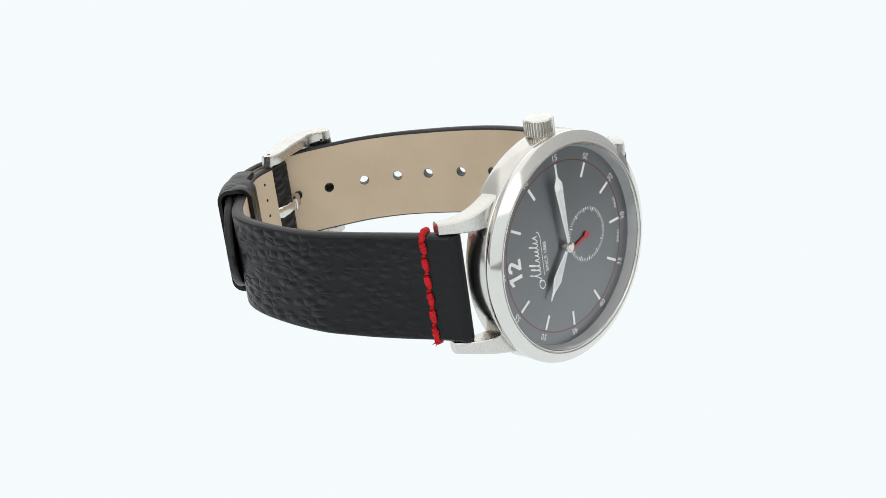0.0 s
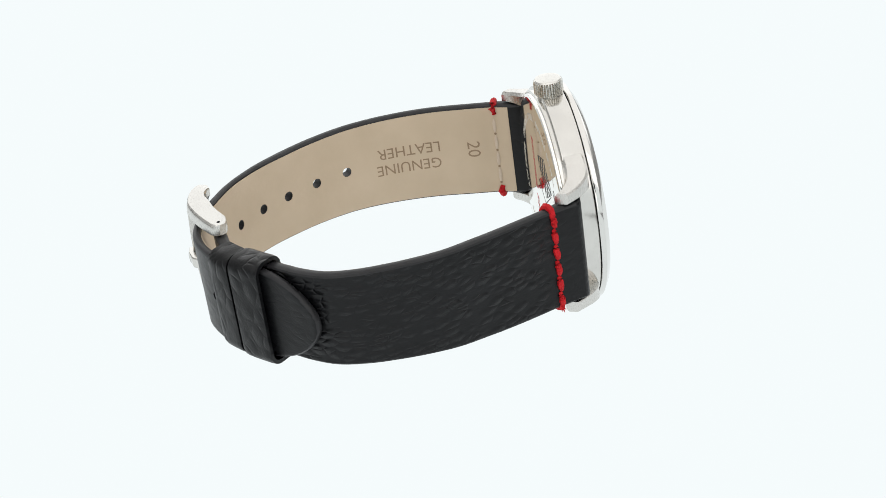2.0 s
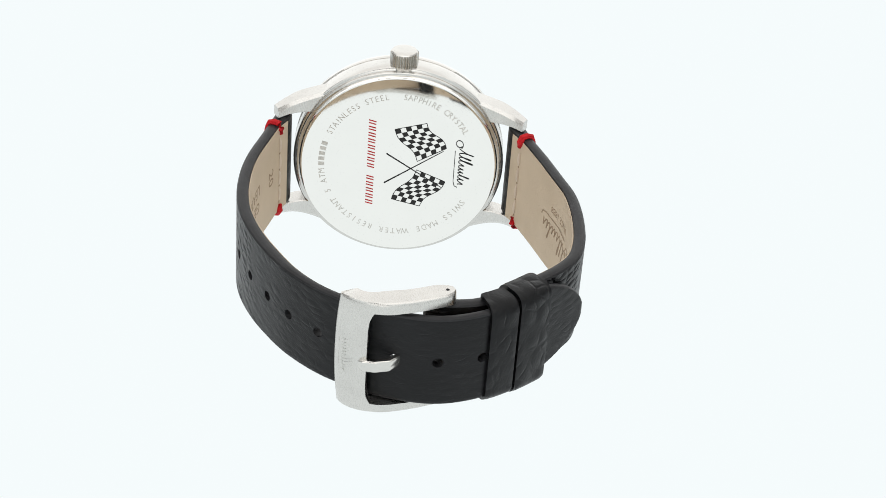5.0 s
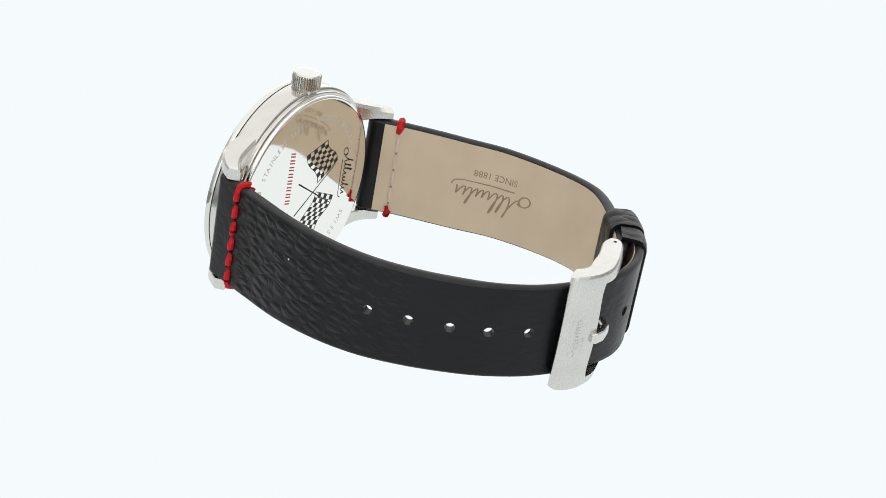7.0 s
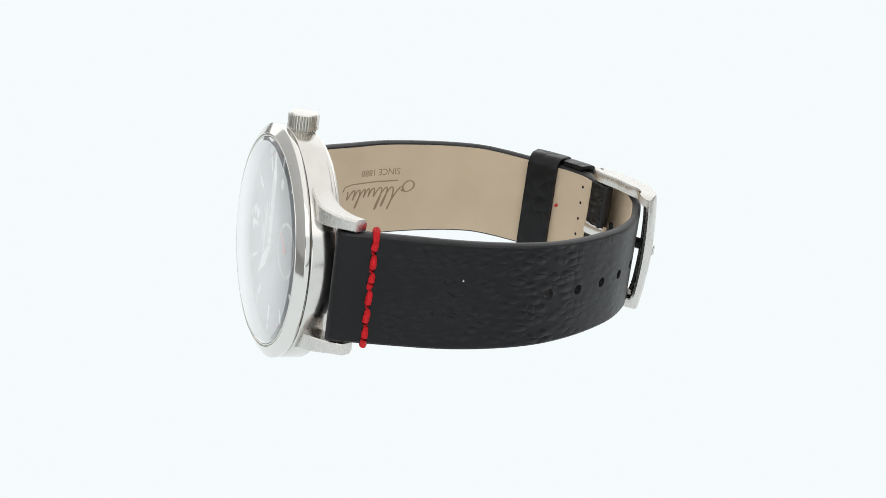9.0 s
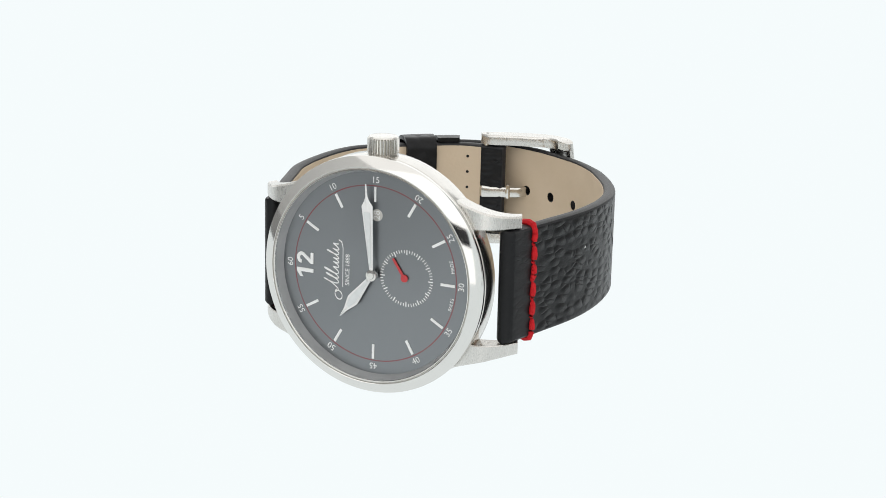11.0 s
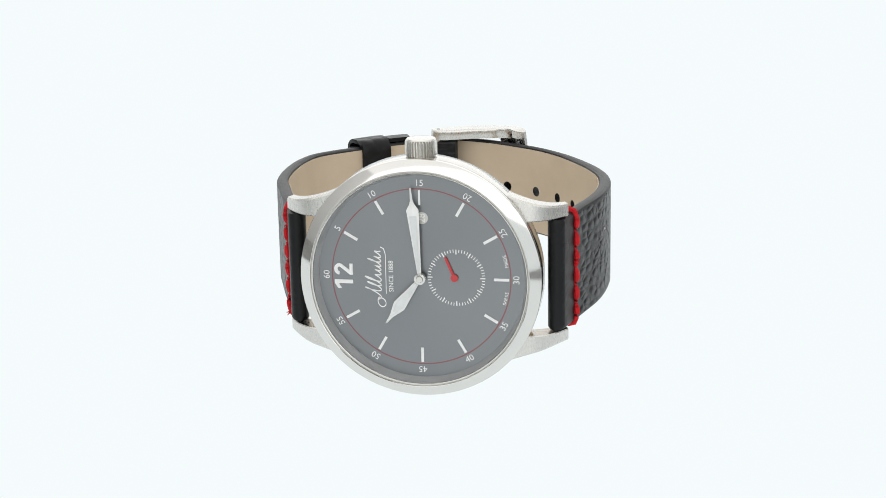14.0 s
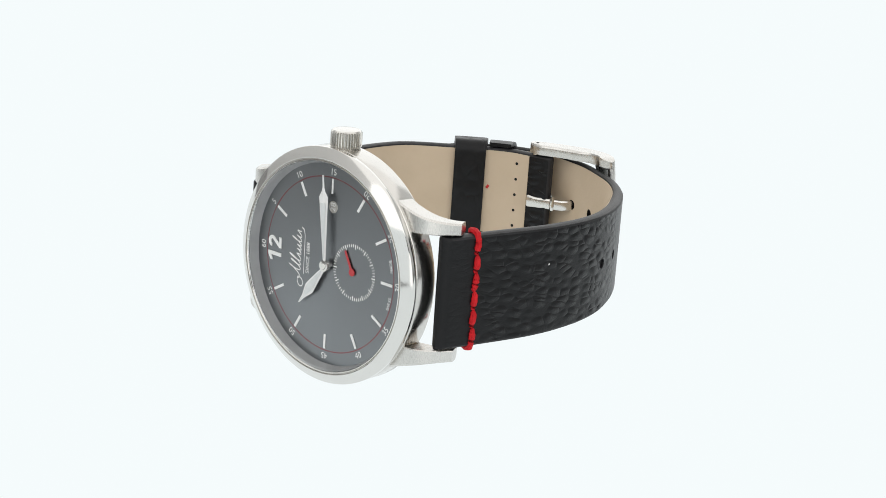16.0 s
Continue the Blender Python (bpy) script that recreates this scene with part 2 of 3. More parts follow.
def tube(points, radius, segs=8, bm=None, squash=1.0, square=1.0):
    """A round bar along points; radius may be a list."""
    pts = [Vector(p) for p in points]
    rings = []
    ref = Vector((0, 0, 1))
    for i, p in enumerate(pts):
        d = (pts[min(i + 1, len(pts) - 1)] - pts[max(i - 1, 0)]).normalized()
        u = d.cross(ref)
        if u.length < 0.2:
            u = d.cross(Vector((1, 0, 0)))
        u.normalize()
        v = u.cross(d)
        r = radius[i] if isinstance(radius, (list, tuple)) else radius
        turns = [(math.cos(2 * math.pi * k / segs), math.sin(2 * math.pi * k / segs)) for k in range(segs)]
        turns = [(math.copysign(abs(c) ** square, c), math.copysign(abs(q) ** square, q)) for c, q in turns]
        rings.append([p + u * (r * c) + v * (r * squash * q) for c, q in turns])
    return loft(rings, bm=bm)


def letters(text, size, depth=0.02):
    """Vertices (u, v, d) and faces of a centred line of text, in millimetres."""
    cu = bpy.data.curves.new("letters", "FONT")
    cu.body, cu.size, cu.extrude = text, size, depth
    cu.align_x, cu.align_y = "CENTER", "CENTER"
    cu.resolution_u = 3
    ob = new("letters", cu)
    dg = bpy.context.evaluated_depsgraph_get()
    me = bpy.data.meshes.new_from_object(ob.evaluated_get(dg))
    vs = [tuple(v.co) for v in me.vertices]
    fs = [tuple(p.vertices) for p in me.polygons]
    bpy.data.objects.remove(ob)
    bpy.data.curves.remove(cu)
    bpy.data.meshes.remove(me)
    return vs, fs


def place_letters(bm, data, place):
    vs, fs = data
    made = [bm.verts.new(place(*v)) for v in vs]
    for f in fs:
        if len(set(f)) == len(f):
            try:
                bm.faces.new([made[i] for i in f])
            except ValueError:
                pass


def catmull(points, step=0.5):
    """A dense, evenly stepped smooth line through points."""
    p = [Vector((*q, 0)) for q in points]
    p = [2 * p[0] - p[1], *p, 2 * p[-1] - p[-2]]
    dense = []
    for a, b, c, d in zip(p, p[1:], p[2:], p[3:]):
        for k in range(20):
            t = k / 20
            dense.append(0.5 * (2 * b + (c - a) * t + (2 * a - 5 * b + 4 * c - d) * t * t + (3 * b - a - 3 * c + d) * t ** 3))
    dense.append(p[-2])
    run, total = [0.0], 0.0
    for a, b in zip(dense, dense[1:]):
        total += (b - a).length
        run.append(total)
    xs, ys = [q.x for q in dense], [q.y for q in dense]
    n = int(total / step)
    ss = np.linspace(0, total, n + 1)
    return np.stack([ss, np.interp(ss, run, xs), np.interp(ss, run, ys)], 1)


class Band:
    """A strip that follows a line in the plan (x, y); side +1 or -1 tells which way is outward, rise how it climbs along its length."""

    def __init__(self, points, side, rise):
        self.rise = rise
        self.line = catmull(points)
        self.length = self.line[-1, 0]
        d = np.gradient(self.line[:, 1:], axis=0)
        d /= np.linalg.norm(d, axis=1)[:, None]
        self.normal = np.stack([d[:, 1], -d[:, 0]], 1) * side

    def at(self, s, w, n):
        l = self.line
        x, y = np.interp(s, l[:, 0], l[:, 1]), np.interp(s, l[:, 0], l[:, 2])
        nx, ny = np.interp(s, l[:, 0], self.normal[:, 0]), np.interp(s, l[:, 0], self.normal[:, 1])
        return (x + nx * n, y + ny * n, w + float(np.interp(s, *zip(*self.rise))))


def sheet(band, s_lines, w_lines, keep, holes, hole_r, surf, width):
    """A thick sheet over the grid of s and w (w from -1 to 1, times the width), pierced by round holes.
    surf(s, w, side) gives the offset of the outer (+1) and inner (-1) face."""
    bm = bmesh.new()
    sides = []
    for side in (1, -1):
        cache = {}

        def vert(s, w, cache=cache, side=side):
            key = (round(s, 4), round(w, 4))
            if key not in cache:
                cache[key] = bm.verts.new(band.at(s, w, surf(s, w, side)))
            return cache[key]

        faces = []
        for s0, s1 in zip(s_lines, s_lines[1:]):
            for i, (a, b) in enumerate(zip(w_lines, w_lines[1:])):
                sm = (s0 + s1) / 2
                k0, k1 = min(1, width(s0) / 6), min(1, width(s1) / 6)
                wa, wb = (a * width(s0) / 10 if abs(a) > 2 else a * k0), (b * width(s0) / 10 if abs(b) > 2 else b * k0)
                wc, wd = (a * width(s1) / 10 if abs(a) > 2 else a * k1), (b * width(s1) / 10 if abs(b) > 2 else b * k1)
                if not keep(sm, (a + b) / 2):
                    continue
                if any(abs(sm - h) < 1.6 and abs((a + b) / 2) < 1.6 for h in holes):
                    continue
                q = [vert(s0, wa), vert(s1, wc), vert(s1, wd), vert(s0, wb)]
                if len(set(q)) == 4:
                    faces.append(bm.faces.new(q))
        for h in holes:
            square = []
            for k in range(4):
                square.append((h - 1.6 + 0.8 * k, -1.6))
            for k in range(4):
                square.append((h + 1.6, -1.6 + 0.8 * k))
            for k in range(4):
                square.append((h + 1.6 - 0.8 * k, 1.6))
            for k in range(4):
                square.append((h - 1.6, 1.6 - 0.8 * k))
            ring = []
            for s, w in square:
                a = math.atan2(w, s - h)
                ring.append((h + hole_r * math.cos(a), hole_r * math.sin(a)))
            for k in range(16):
                j = (k + 1) % 16
                faces.append(bm.faces.new([vert(*square[k]), vert(*square[j]), vert(*ring[j]), vert(*ring[k])]))
        sides.append((cache, faces))
    (ca, fa), (cb, _) = sides
    back = {v: k for k, v in ca.items()}
    edges = [e for e in bm.edges if len(e.link_faces) == 1 and e.verts[0] in back and e.verts[1] in back]
    for e in edges:
        a, b = e.verts
        bm.faces.new((a, b, cb[back[b]], cb[back[a]]))
    return bm


def lines(length, holes, step=1.2):
    s = set(np.round(np.linspace(0, length, int(length / step) + 1), 3))
    for h in holes:
        s = {q for q in s if abs(q - h) > 2.0}
        s |= {round(h + d, 3) for d in (-1.6, -0.8, 0, 0.8, 1.6)}
    return sorted(float(q) for q in s)


W_LINES = [-10, -9.93, -9.75, -9.4, -8.9, -7.5, -6, -4.5, -3, -1.6, -0.8, 0, 0.8, 1.6, 3, 4.5, 6, 7.5, 8.9, 9.4, 9.75, 9.93, 10]


def smooth(a, b, x):
    t = min(1, max(0, (x - a) / (b - a)))
    return t * t * (3 - 2 * t)


# ---------------------------------------------------------------- the watch
watch = tagged(new("wristwatch"), "steel wristwatch with black leather strap, buckled, lying on its side", "watch")


def build_case():
    prof = [(17.2, 5.15), (19.72, 5.15), (19.92, 5.06), (20.0, 4.86), (20.0, 4.46), (20.06, 4.38), (20.42, 4.3), (20.56, 4.2), (20.62, 4.02), (20.62, 0.3), (20.58, 0.14), (20.5, 0.05), (20.42, 0.02), (19.9, 0.02), (18.2, 0.02)]
    return part("case", ring_points(prof), M_CASE, watch, "brushed round steel case band")


case = build_case()


def build_lugs():
    """Four lugs that curve down behind the case."""
    top = catmull([(13.5, 0.45), (17.5, 0.5), (20.0, 1.0), (22.0, 2.5), (23.5, 4.3), (24.4, 5.7)], 0.7)
    low = catmull([(13.5, 4.3), (17.0, 4.5), (19.5, 5.0), (21.5, 6.1), (22.7, 7.2), (23.4, 7.9)], 0.7)
    for sx in (-1, 1):
        for sz in (-1, 1):
            rings = []
            for t in np.linspace(0, 1, 18):
                a = np.array([np.interp(t * top[-1, 0], top[:, 0], top[:, k]) for k in (1, 2)])
                b = np.array([np.interp(t * low[-1, 0], low[:, 0], low[:, k]) for k in (1, 2)])
                z0, z1 = 9.95, 12.0 + 3.0 * (1 - t) ** 1.8
                e = 0.16
                d = (b - a) / np.linalg.norm(b - a)
                pts = []
                for q, z in ((a, z0 + e), (a + d * e, z0), (b - d * e, z0), (b, z0 + e), (b, z1 - 4 * e), (b - d * 3 * e, z1), (a + d * 2 * e, z1), (a, z1 - 2 * e)):
                    pts.append((sx * q[0], q[1], sz * z))
                rings.append(pts)
            part("lug", loft(rings), M_BRUSHED, case, "curved brushed steel lug")


build_lugs()
part("bezel", ring_points([(18.2, -0.08), (20.42, -0.08), (20.58, -0.11), (20.66, -0.22), (20.7, -0.4), (20.7, -0.95), (20.66, -1.08), (20.52, -1.19), (18.96, -2.09), (18.87, -2.13), (18.79, -2.1), (18.75, -1.95), (18.7, -1.2)]), M_BEZEL, watch, "polished slanted steel bezel")

# dark ring gives the groove between bezel and case its shade
part("groove_shade", ring_points([(19.6, 0.015), (20.28, 0.015), (20.3, -0.03), (20.28, -0.075), (19.6, -0.075)]), M_DARK, watch, "thin dark ring for the groove's shade under the bezel")


def build_crown():
    bm = bmesh.new()
    n = 34
    rows = []
    cy, r0 = 2.6, 2.62
    for z, kind in ((20.0, 0.86), (20.5, 0.9), (20.7, 0.97), (20.72, 1), (23.1, 1), (23.3, 0.97), (23.5, 0.9), (23.55, 0.8), (23.6, 0.4)):
        ring = []
        for i in range(n * 4):
            a = 2 * math.pi * i / (n * 4)
            r = r0 * kind
            if kind == 1:
                r += (0.10, 0.06, -0.36, -0.30)[i % 4]
            ring.append((r * math.cos(a), cy + r * math.sin(a), z))
        rows.append(ring)
    loft(rows, bm=bm)
    tube([(0, cy, 19.0), (0, cy, 20.6)], 1.7, 24, bm)
    return part("crown", bm, M_SATIN, watch, "fluted steel crown")


build_crown()

# crystal: a flat glass with a bevelled rim
part("crystal", ring_points([(0, -2.46), (8, -2.46), (17.5, -2.46), (17.65, -2.43), (18.22, -2.12), (18.27, -2.02), (18.28, -1.7)]), M_CRYSTAL, watch, "flat clear watch glass")

part("dial_flange", ring_points([(18.4, -1.75), (18.3, -1.65), (17.72, -0.05), (17.68, 0.1)]), M_FLANGE, watch, "matt grey sloped ring round the dial")
part("crystal_ring", ring_points([(18.58, -1.7), (18.56, -2.06), (18.52, -2.12), (18.38, -2.12), (18.32, -2.06), (18.3, -1.7)]), M_POLISHED, watch, "thin bright ring round the glass")

# ring added in the groove to draw its thin line
part("groove_line", ring_points([(18.74, -1.8), (18.73, -1.95), (18.59, -1.96), (18.58, -1.8)]), M_ENGRAVE, watch, "thin grey ring in the groove round the glass")

# case back with printed and engraved lettering
BACK_Y = 5.86
back = part("case_back", ring_points([(0, BACK_Y), (12, BACK_Y), (18.7, BACK_Y), (19.0, 5.82), (19.25, 5.7), (19.38, 5.5), (19.4, 5.1)]), M_BACK, watch, "polished steel screwless case back")


def back_arc(name, text, b0, b1, radius=15.05, size=1.75):
    """Engraved words along the rim, clockwise from b0 to b1 degrees as read from behind."""
    bm = bmesh.new()
    n = len(text)
    for i, ch in enumerate(text):
        if ch == " ":
            continue
        b = radians(b0 + (b1 - b0) * (i + 0.5) / n)
        o = Vector((-math.sin(b), 0, math.cos(b)))
        t = Vector((-math.cos(b), 0, -math.sin(b)))
        place_letters(bm, letters(ch, size, 0.015), lambda u, v, d: o * (radius + v) + t * (u * 0.86) + Vector((0, BACK_Y + 0.012 + d, 0)))
    return part(name, bm, M_ENGRAVE, back, "grey engraved lettering", False)


back_arc("engraving", "STAINLESS STEEL", -66, -9)
back_arc("engraving", "SAPPHIRE CRYSTAL", 1, 59)
back_arc("engraving", "SWISS MADE", 118, 164)
back_arc("engraving", "WATER RESISTANT 5 ATM", 170, 264)


def back_bars():
    bm = bmesh.new()
    for i in range(5):
        b = radians(268 + i * 4.4)
        o = Vector((-math.sin(b), 0, math.cos(b)))
        t = Vector((-math.cos(b), 0, -math.sin(b)))
        q = [o * (15.05 + v) + t * u for u, v in ((-0.4, -0.6), (0.4, -0.6), (0.4, 0.6), (-0.4, 0.6))]
        flat_plate([(p.x, p.z) for p in q], BACK_Y + 0.005, BACK_Y + 0.02, bm)
    part("engraving", bm, M_ENGRAVE, back, "row of grey engraved bars", False)


back_bars()


def word_bars(name, count, gap_at, z_start, z_end, x_base, height, slant, mat, label):
    """A printed word shown as slanted bars, read downwards from behind."""
    bm = bmesh.new()
    pitch = (z_start - z_end) / count
    for i in range(count):
        if i == gap_at:
            continue
        z = z_start - pitch * i
        for k in (0, 1):
            z0 = z - k * pitch * 0.42
            flat_plate([(x_base, z0), (x_base, z0 - pitch * 0.19), (x_base - height, z0 - pitch * 0.19 + slant), (x_base - height, z0 + slant)], BACK_Y + 0.005, BACK_Y + 0.02, bm)
    part(name, bm, mat, back, label, False)


word_bars("print", 14, 8, 9.9, -9.4, 6.1, 1.45, -0.35, M_REDINK, "row of slanted red printed bars")


def flourish(scale=1.0):
    """An abstract joined-up scroll, about 10 wide and 2.6 high, as lines of (u, v)."""
    pts = []
    for i in range(30):
        a = i / 29 * 2.2 * math.pi
        pts.append((-4.1 + 0.85 * math.cos(a + 0.6) * (1 - 0.012 * i), -0.75 + 0.62 * math.sin(a + 0.6)))
    heights = (1.3, 1.12, 1.28, 0.5, 0.48, 0.48, 1.05, 0.55, 0.5)
    span = (1.25, 0.7, 0.75, 0.95, 0.65, 0.65, 0.75, 0.65, 1.0)
    x = -3.3
    for h, w in zip(heights, span):
        for k in range(14):
            t = k / 14
            pts.append((x + w * t + 0.22 * h * math.sin(2 * math.pi * t - 0.4), -0.75 + h * (1 - math.cos(2 * math.pi * t))))
        x += w
    pts = [(u + 0.30 * (v + 0.75), v) for u, v in pts]
    return [[(u * scale, v * scale) for u, v in pts], [(-2.8 * scale, -1.45 * scale), (0.0, -1.45 * scale), (3.4 * scale, -1.45 * scale), (4.3 * scale, -1.2 * scale), (4.55 * scale, -0.7 * scale)]]


def scroll(name, place, scale, thick, mat, parent, label):
    bm = bmesh.new()
    for line in flourish(scale):
        a, b = [], []
        n = len(line)
        for i, (u, v) in enumerate(line):
            du = line[min(i + 1, n - 1)][0] - line[max(i - 1, 0)][0]
            dv = line[min(i + 1, n - 1)][1] - line[max(i - 1, 0)][1]
            l = math.hypot(du, dv) or 1
            w = thick * (0.6 + 0.4 * abs(dv / l))
            a.append((u - dv / l * w, v + du / l * w))
            b.append((u + dv / l * w, v - du / l * w))
        va = [bm.verts.new(place(u, v, 0.02)) for u, v in a]
        vb = [bm.verts.new(place(u, v, 0.02)) for u, v in b]
        vc = [bm.verts.new(place(u, v, 0.0)) for u, v in a]
        vd = [bm.verts.new(place(u, v, 0.0)) for u, v in b]
        for i in range(n - 1):
            bm.faces.new((va[i], va[i + 1], vb[i + 1], vb[i]))
            bm.faces.new((va[i], va[i + 1], vc[i + 1], vc[i]))
            bm.faces.new((vb[i], vb[i + 1], vd[i + 1], vd[i]))
    return part(name, bm, mat, parent, label, False)


scroll("emblem", lambda u, v, d: (-12.6 - v, BACK_Y + 0.004 + d, 0.9 - u), 1.12, 0.11, M_INK, back, "black printed scroll emblem")


def checkered_flags():
    for s in (1, -1):
        # pole
        p0 = Vector((2.4, 2.55)) if s > 0 else Vector((2.6, -4.1))
        p1 = Vector((-8.7, -5.1 * s - 0.35 + (1.0 * s)))
        bm = bmesh.new()
        d = (p1 - p0).normalized()
        nrm = Vector((-d.y, d.x)) * 0.16
        q = [p0 + nrm, p1 + nrm * 0.5, p1 - nrm * 0.5, p0 - nrm]
        flat_plate([(v.x, v.y) for v in q], BACK_Y + 0.004, BACK_Y + 0.016, bm)
        part("flag_pole", bm, M_INK, back, "thin black printed line", False)
        # waving squares, every second one printed
        a, b, c, e = Vector((1.0, 8.0)), Vector((-5.1, 9.7)), Vector((-9.2, 4.4)), Vector((-3.7, 1.15))
        if s < 0:
            a, b, c, e = Vector((0.95, -7.7)), Vector((-4.7, -9.0)), Vector((-9.4, -3.1)), Vector((-3.65, -0.75))
        nu, nv = 8, 6
        bm = bmesh.new()

        def at(u, v):
            p = a.lerp(b, v).lerp(e.lerp(c, v), u)
            along = (e - a).normalized()
            side = Vector((-along.y, along.x))
            return p + side * (0.45 * math.sin(u * 2 * math.pi)) * (1 if s > 0 else -1)

        for i in range(nu):
            for j in range(nv):
                if (i + j) % 2 == 0:
                    q = [at(i / nu, j / nv), at((i + 1) / nu, j / nv), at((i + 1) / nu, (j + 1) / nv), at(i / nu, (j + 1) / nv)]
                    flat_plate([(p.x, p.y) for p in q], BACK_Y + 0.004, BACK_Y + 0.018, bm)
        for (u0, v0), (u1, v1) in (((0, 0), (1, 0)), ((0, 1), (1, 1)), ((0, 0), (0, 1)), ((1, 0), (1, 1))):
            line = [at(u0 + (u1 - u0) * k / 12, v0 + (v1 - v0) * k / 12) for k in range(13)]
            for p, q in zip(line, line[1:]):
                dd = (q - p).normalized()
                nn = Vector((-dd.y, dd.x)) * 0.07
                flat_plate([(w.x, w.y) for w in (p + nn, q + nn, q - nn, p - nn)], BACK_Y + 0.004, BACK_Y + 0.02, bm)
        part("checkered_flag", bm, M_INK, back, "black and steel checkered racing flag print", False)


checkered_flags()

# ---------------------------------------------------------------- dial
dial = part("dial", ring_points([(0, 0.0), (4, 0.0), (10, 0.0), (17.9, 0.0), (17.9, 0.3)]), M_DIAL, watch, "matt black dial with white printing")


def dial_dir(minute):
    a = radians(minute * 6)
    return Vector((-math.cos(a), 0, math.sin(a))), Vector((math.sin(a), 0, math.cos(a)))


def hour_markers():
    for m in (5, 10, 15, 20, 25, 30, 35, 40, 45, 50, 55):
        o, t = dial_dir(m)
        bm = bmesh.new()
        q = [o * (13.8 + a) + t * b for a, b in ((-1.3, -0.23), (1.3, -0.23), (1.3, 0.23), (-1.3, 0.23))]
        if m == 15:
            q = [o * (13.9 + a) + t * b for a, b in ((-1.3, -0.17), (1.3, -0.17), (1.3, 0.17), (-1.3, 0.17))]
        flat_plate([(p.x, p.z) for p in q], -0.12, 0.0, bm)
        part("hour_marker", bm, M_WHITE, dial, "white baton marker", False)


hour_markers()


def minute_numerals():
    for m in range(5, 65, 5):
        o, t = dial_dir(m)
        if 20 <= m <= 40:
            up, right = -o, -t
        else:
            up, right = o, t
        bm = bmesh.new()
        place_letters(bm, letters(str(m), 1.55, 0.01), lambda u, v, d: o * 16.35 + up * v + right * u + Vector((0, -0.012 - d, 0)))
        part("minute_numeral", bm, M_WHITE, dial, "small white minute numeral", False)


minute_numerals()


def dial_words(name, text, size, x, z, mat, label):
    bm = bmesh.new()
    place_letters(bm, letters(text, size, 0.012), lambda u, v, d: (x - v, -0.014 - d, z + u))
    return part(name, bm, mat, dial, label, False)


def bold_numeral():
    # heavy figures one and two, built from bars and an arc
    bm = bmesh.new()

    def box(pts):
        flat_plate([(-13.4 - v, u) for u, v in pts], -0.16, 0.0, bm)

    box([(-1.45, -1.6), (-0.8, -1.6), (-0.8, 1.6), (-1.4, 1.6), (-1.45, 1.5)])
    box([(-1.46, 1.58), (-2.35, 1.0), (-2.35, 0.4), (-1.46, 0.88)])
    arc = [(1.05 + 0.72 * math.cos(a), 0.72 + 0.62 * math.sin(a)) for a in np.linspace(math.pi * 1.0, -0.55, 14)]
    arc += [(0.75, -0.75), (0.3, -1.3)]
    left, right = [], []
    for i, (u, v) in enumerate(arc):
        du = arc[min(i + 1, len(arc) - 1)][0] - arc[max(i - 1, 0)][0]
        dv = arc[min(i + 1, len(arc) - 1)][1] - arc[max(i - 1, 0)][1]
        l = math.hypot(du, dv)
        left.append((u - dv / l * 0.29, v + du / l * 0.29))
        right.append((u + dv / l * 0.29, v - du / l * 0.29))
    loft([[(-13.4 - v, y, u) for (u, v), y in ((a, 0.0), (a, -0.156), (b, -0.156), (b, 0.0))] for a, b in zip(left, right)], bm=bm)
    box([(0.1, -1.6), (2.05, -1.6), (2.05, -1.05), (0.1, -1.05)])
    part("numeral", bm, M_WHITE, dial, "bold white hour numeral", False)


bold_numeral()
scroll("emblem", lambda u, v, d: (-7.7 - v, -0.006 - d, 0.0 + u), 1.12, 0.10, M_WHITE, dial, "white printed scroll emblem")
dial_words("print", "SINCE 1888", 1.12, -5.15, 0.0, M_WHITE, "small white lettering")


def rim_words(text, m0, m1):
    bm = bmesh.new()
    for i, ch in enumerate(text):
        o, t = dial_dir(m0 + (m1 - m0) * (i + 0.5) / len(text))
        place_letters(bm, letters(ch, 0.85, 0.01), lambda u, v, d: o * 14.9 - o * v - t * u + Vector((0, -0.012 - d, 0)))
    part("print", bm, M_WHITE, dial, "tiny white lettering", False)


rim_words("SWISS", 32.9, 31.35)
rim_words("MADE", 28.6, 27.15)

SUB_X, SUB_Z, SUB_R = 6.08, 0.1, 4.95


def subdial():
    for i in range(60):
        a = radians(i * 6)
        o = Vector((-math.cos(a), 0, math.sin(a)))
        t = Vector((math.sin(a), 0, math.cos(a)))
        l = 0.85 if i % 5 == 0 else 0.55
        w = 0.095 if i % 5 == 0 else 0.065
        c = Vector((SUB_X, 0, SUB_Z))
        bm = bmesh.new()
        q = [c + o * r + t * s for r, s in ((SUB_R - l, -w), (SUB_R, -w), (SUB_R, w), (SUB_R - l, w))]
        flat_plate([(p.x, p.z) for p in q], -0.02, 0.0, bm)
        part("seconds_tick", bm, M_WHITE, dial, "", False)
    bm = bmesh.new()
    n = 160
    a = [[(r * math.cos(2 * math.pi * i / n), y, r * math.sin(2 * math.pi * i / n)) for i in range(n)] for r, y in ((15.28, 0.0), (15.28, -0.012), (15.48, -0.012), (15.48, 0.0))]
    loft(a, caps=False, bm=bm)
    part("minute_ring", bm, M_REDPRINT, dial, "thin dark red printed ring", False)


subdial()


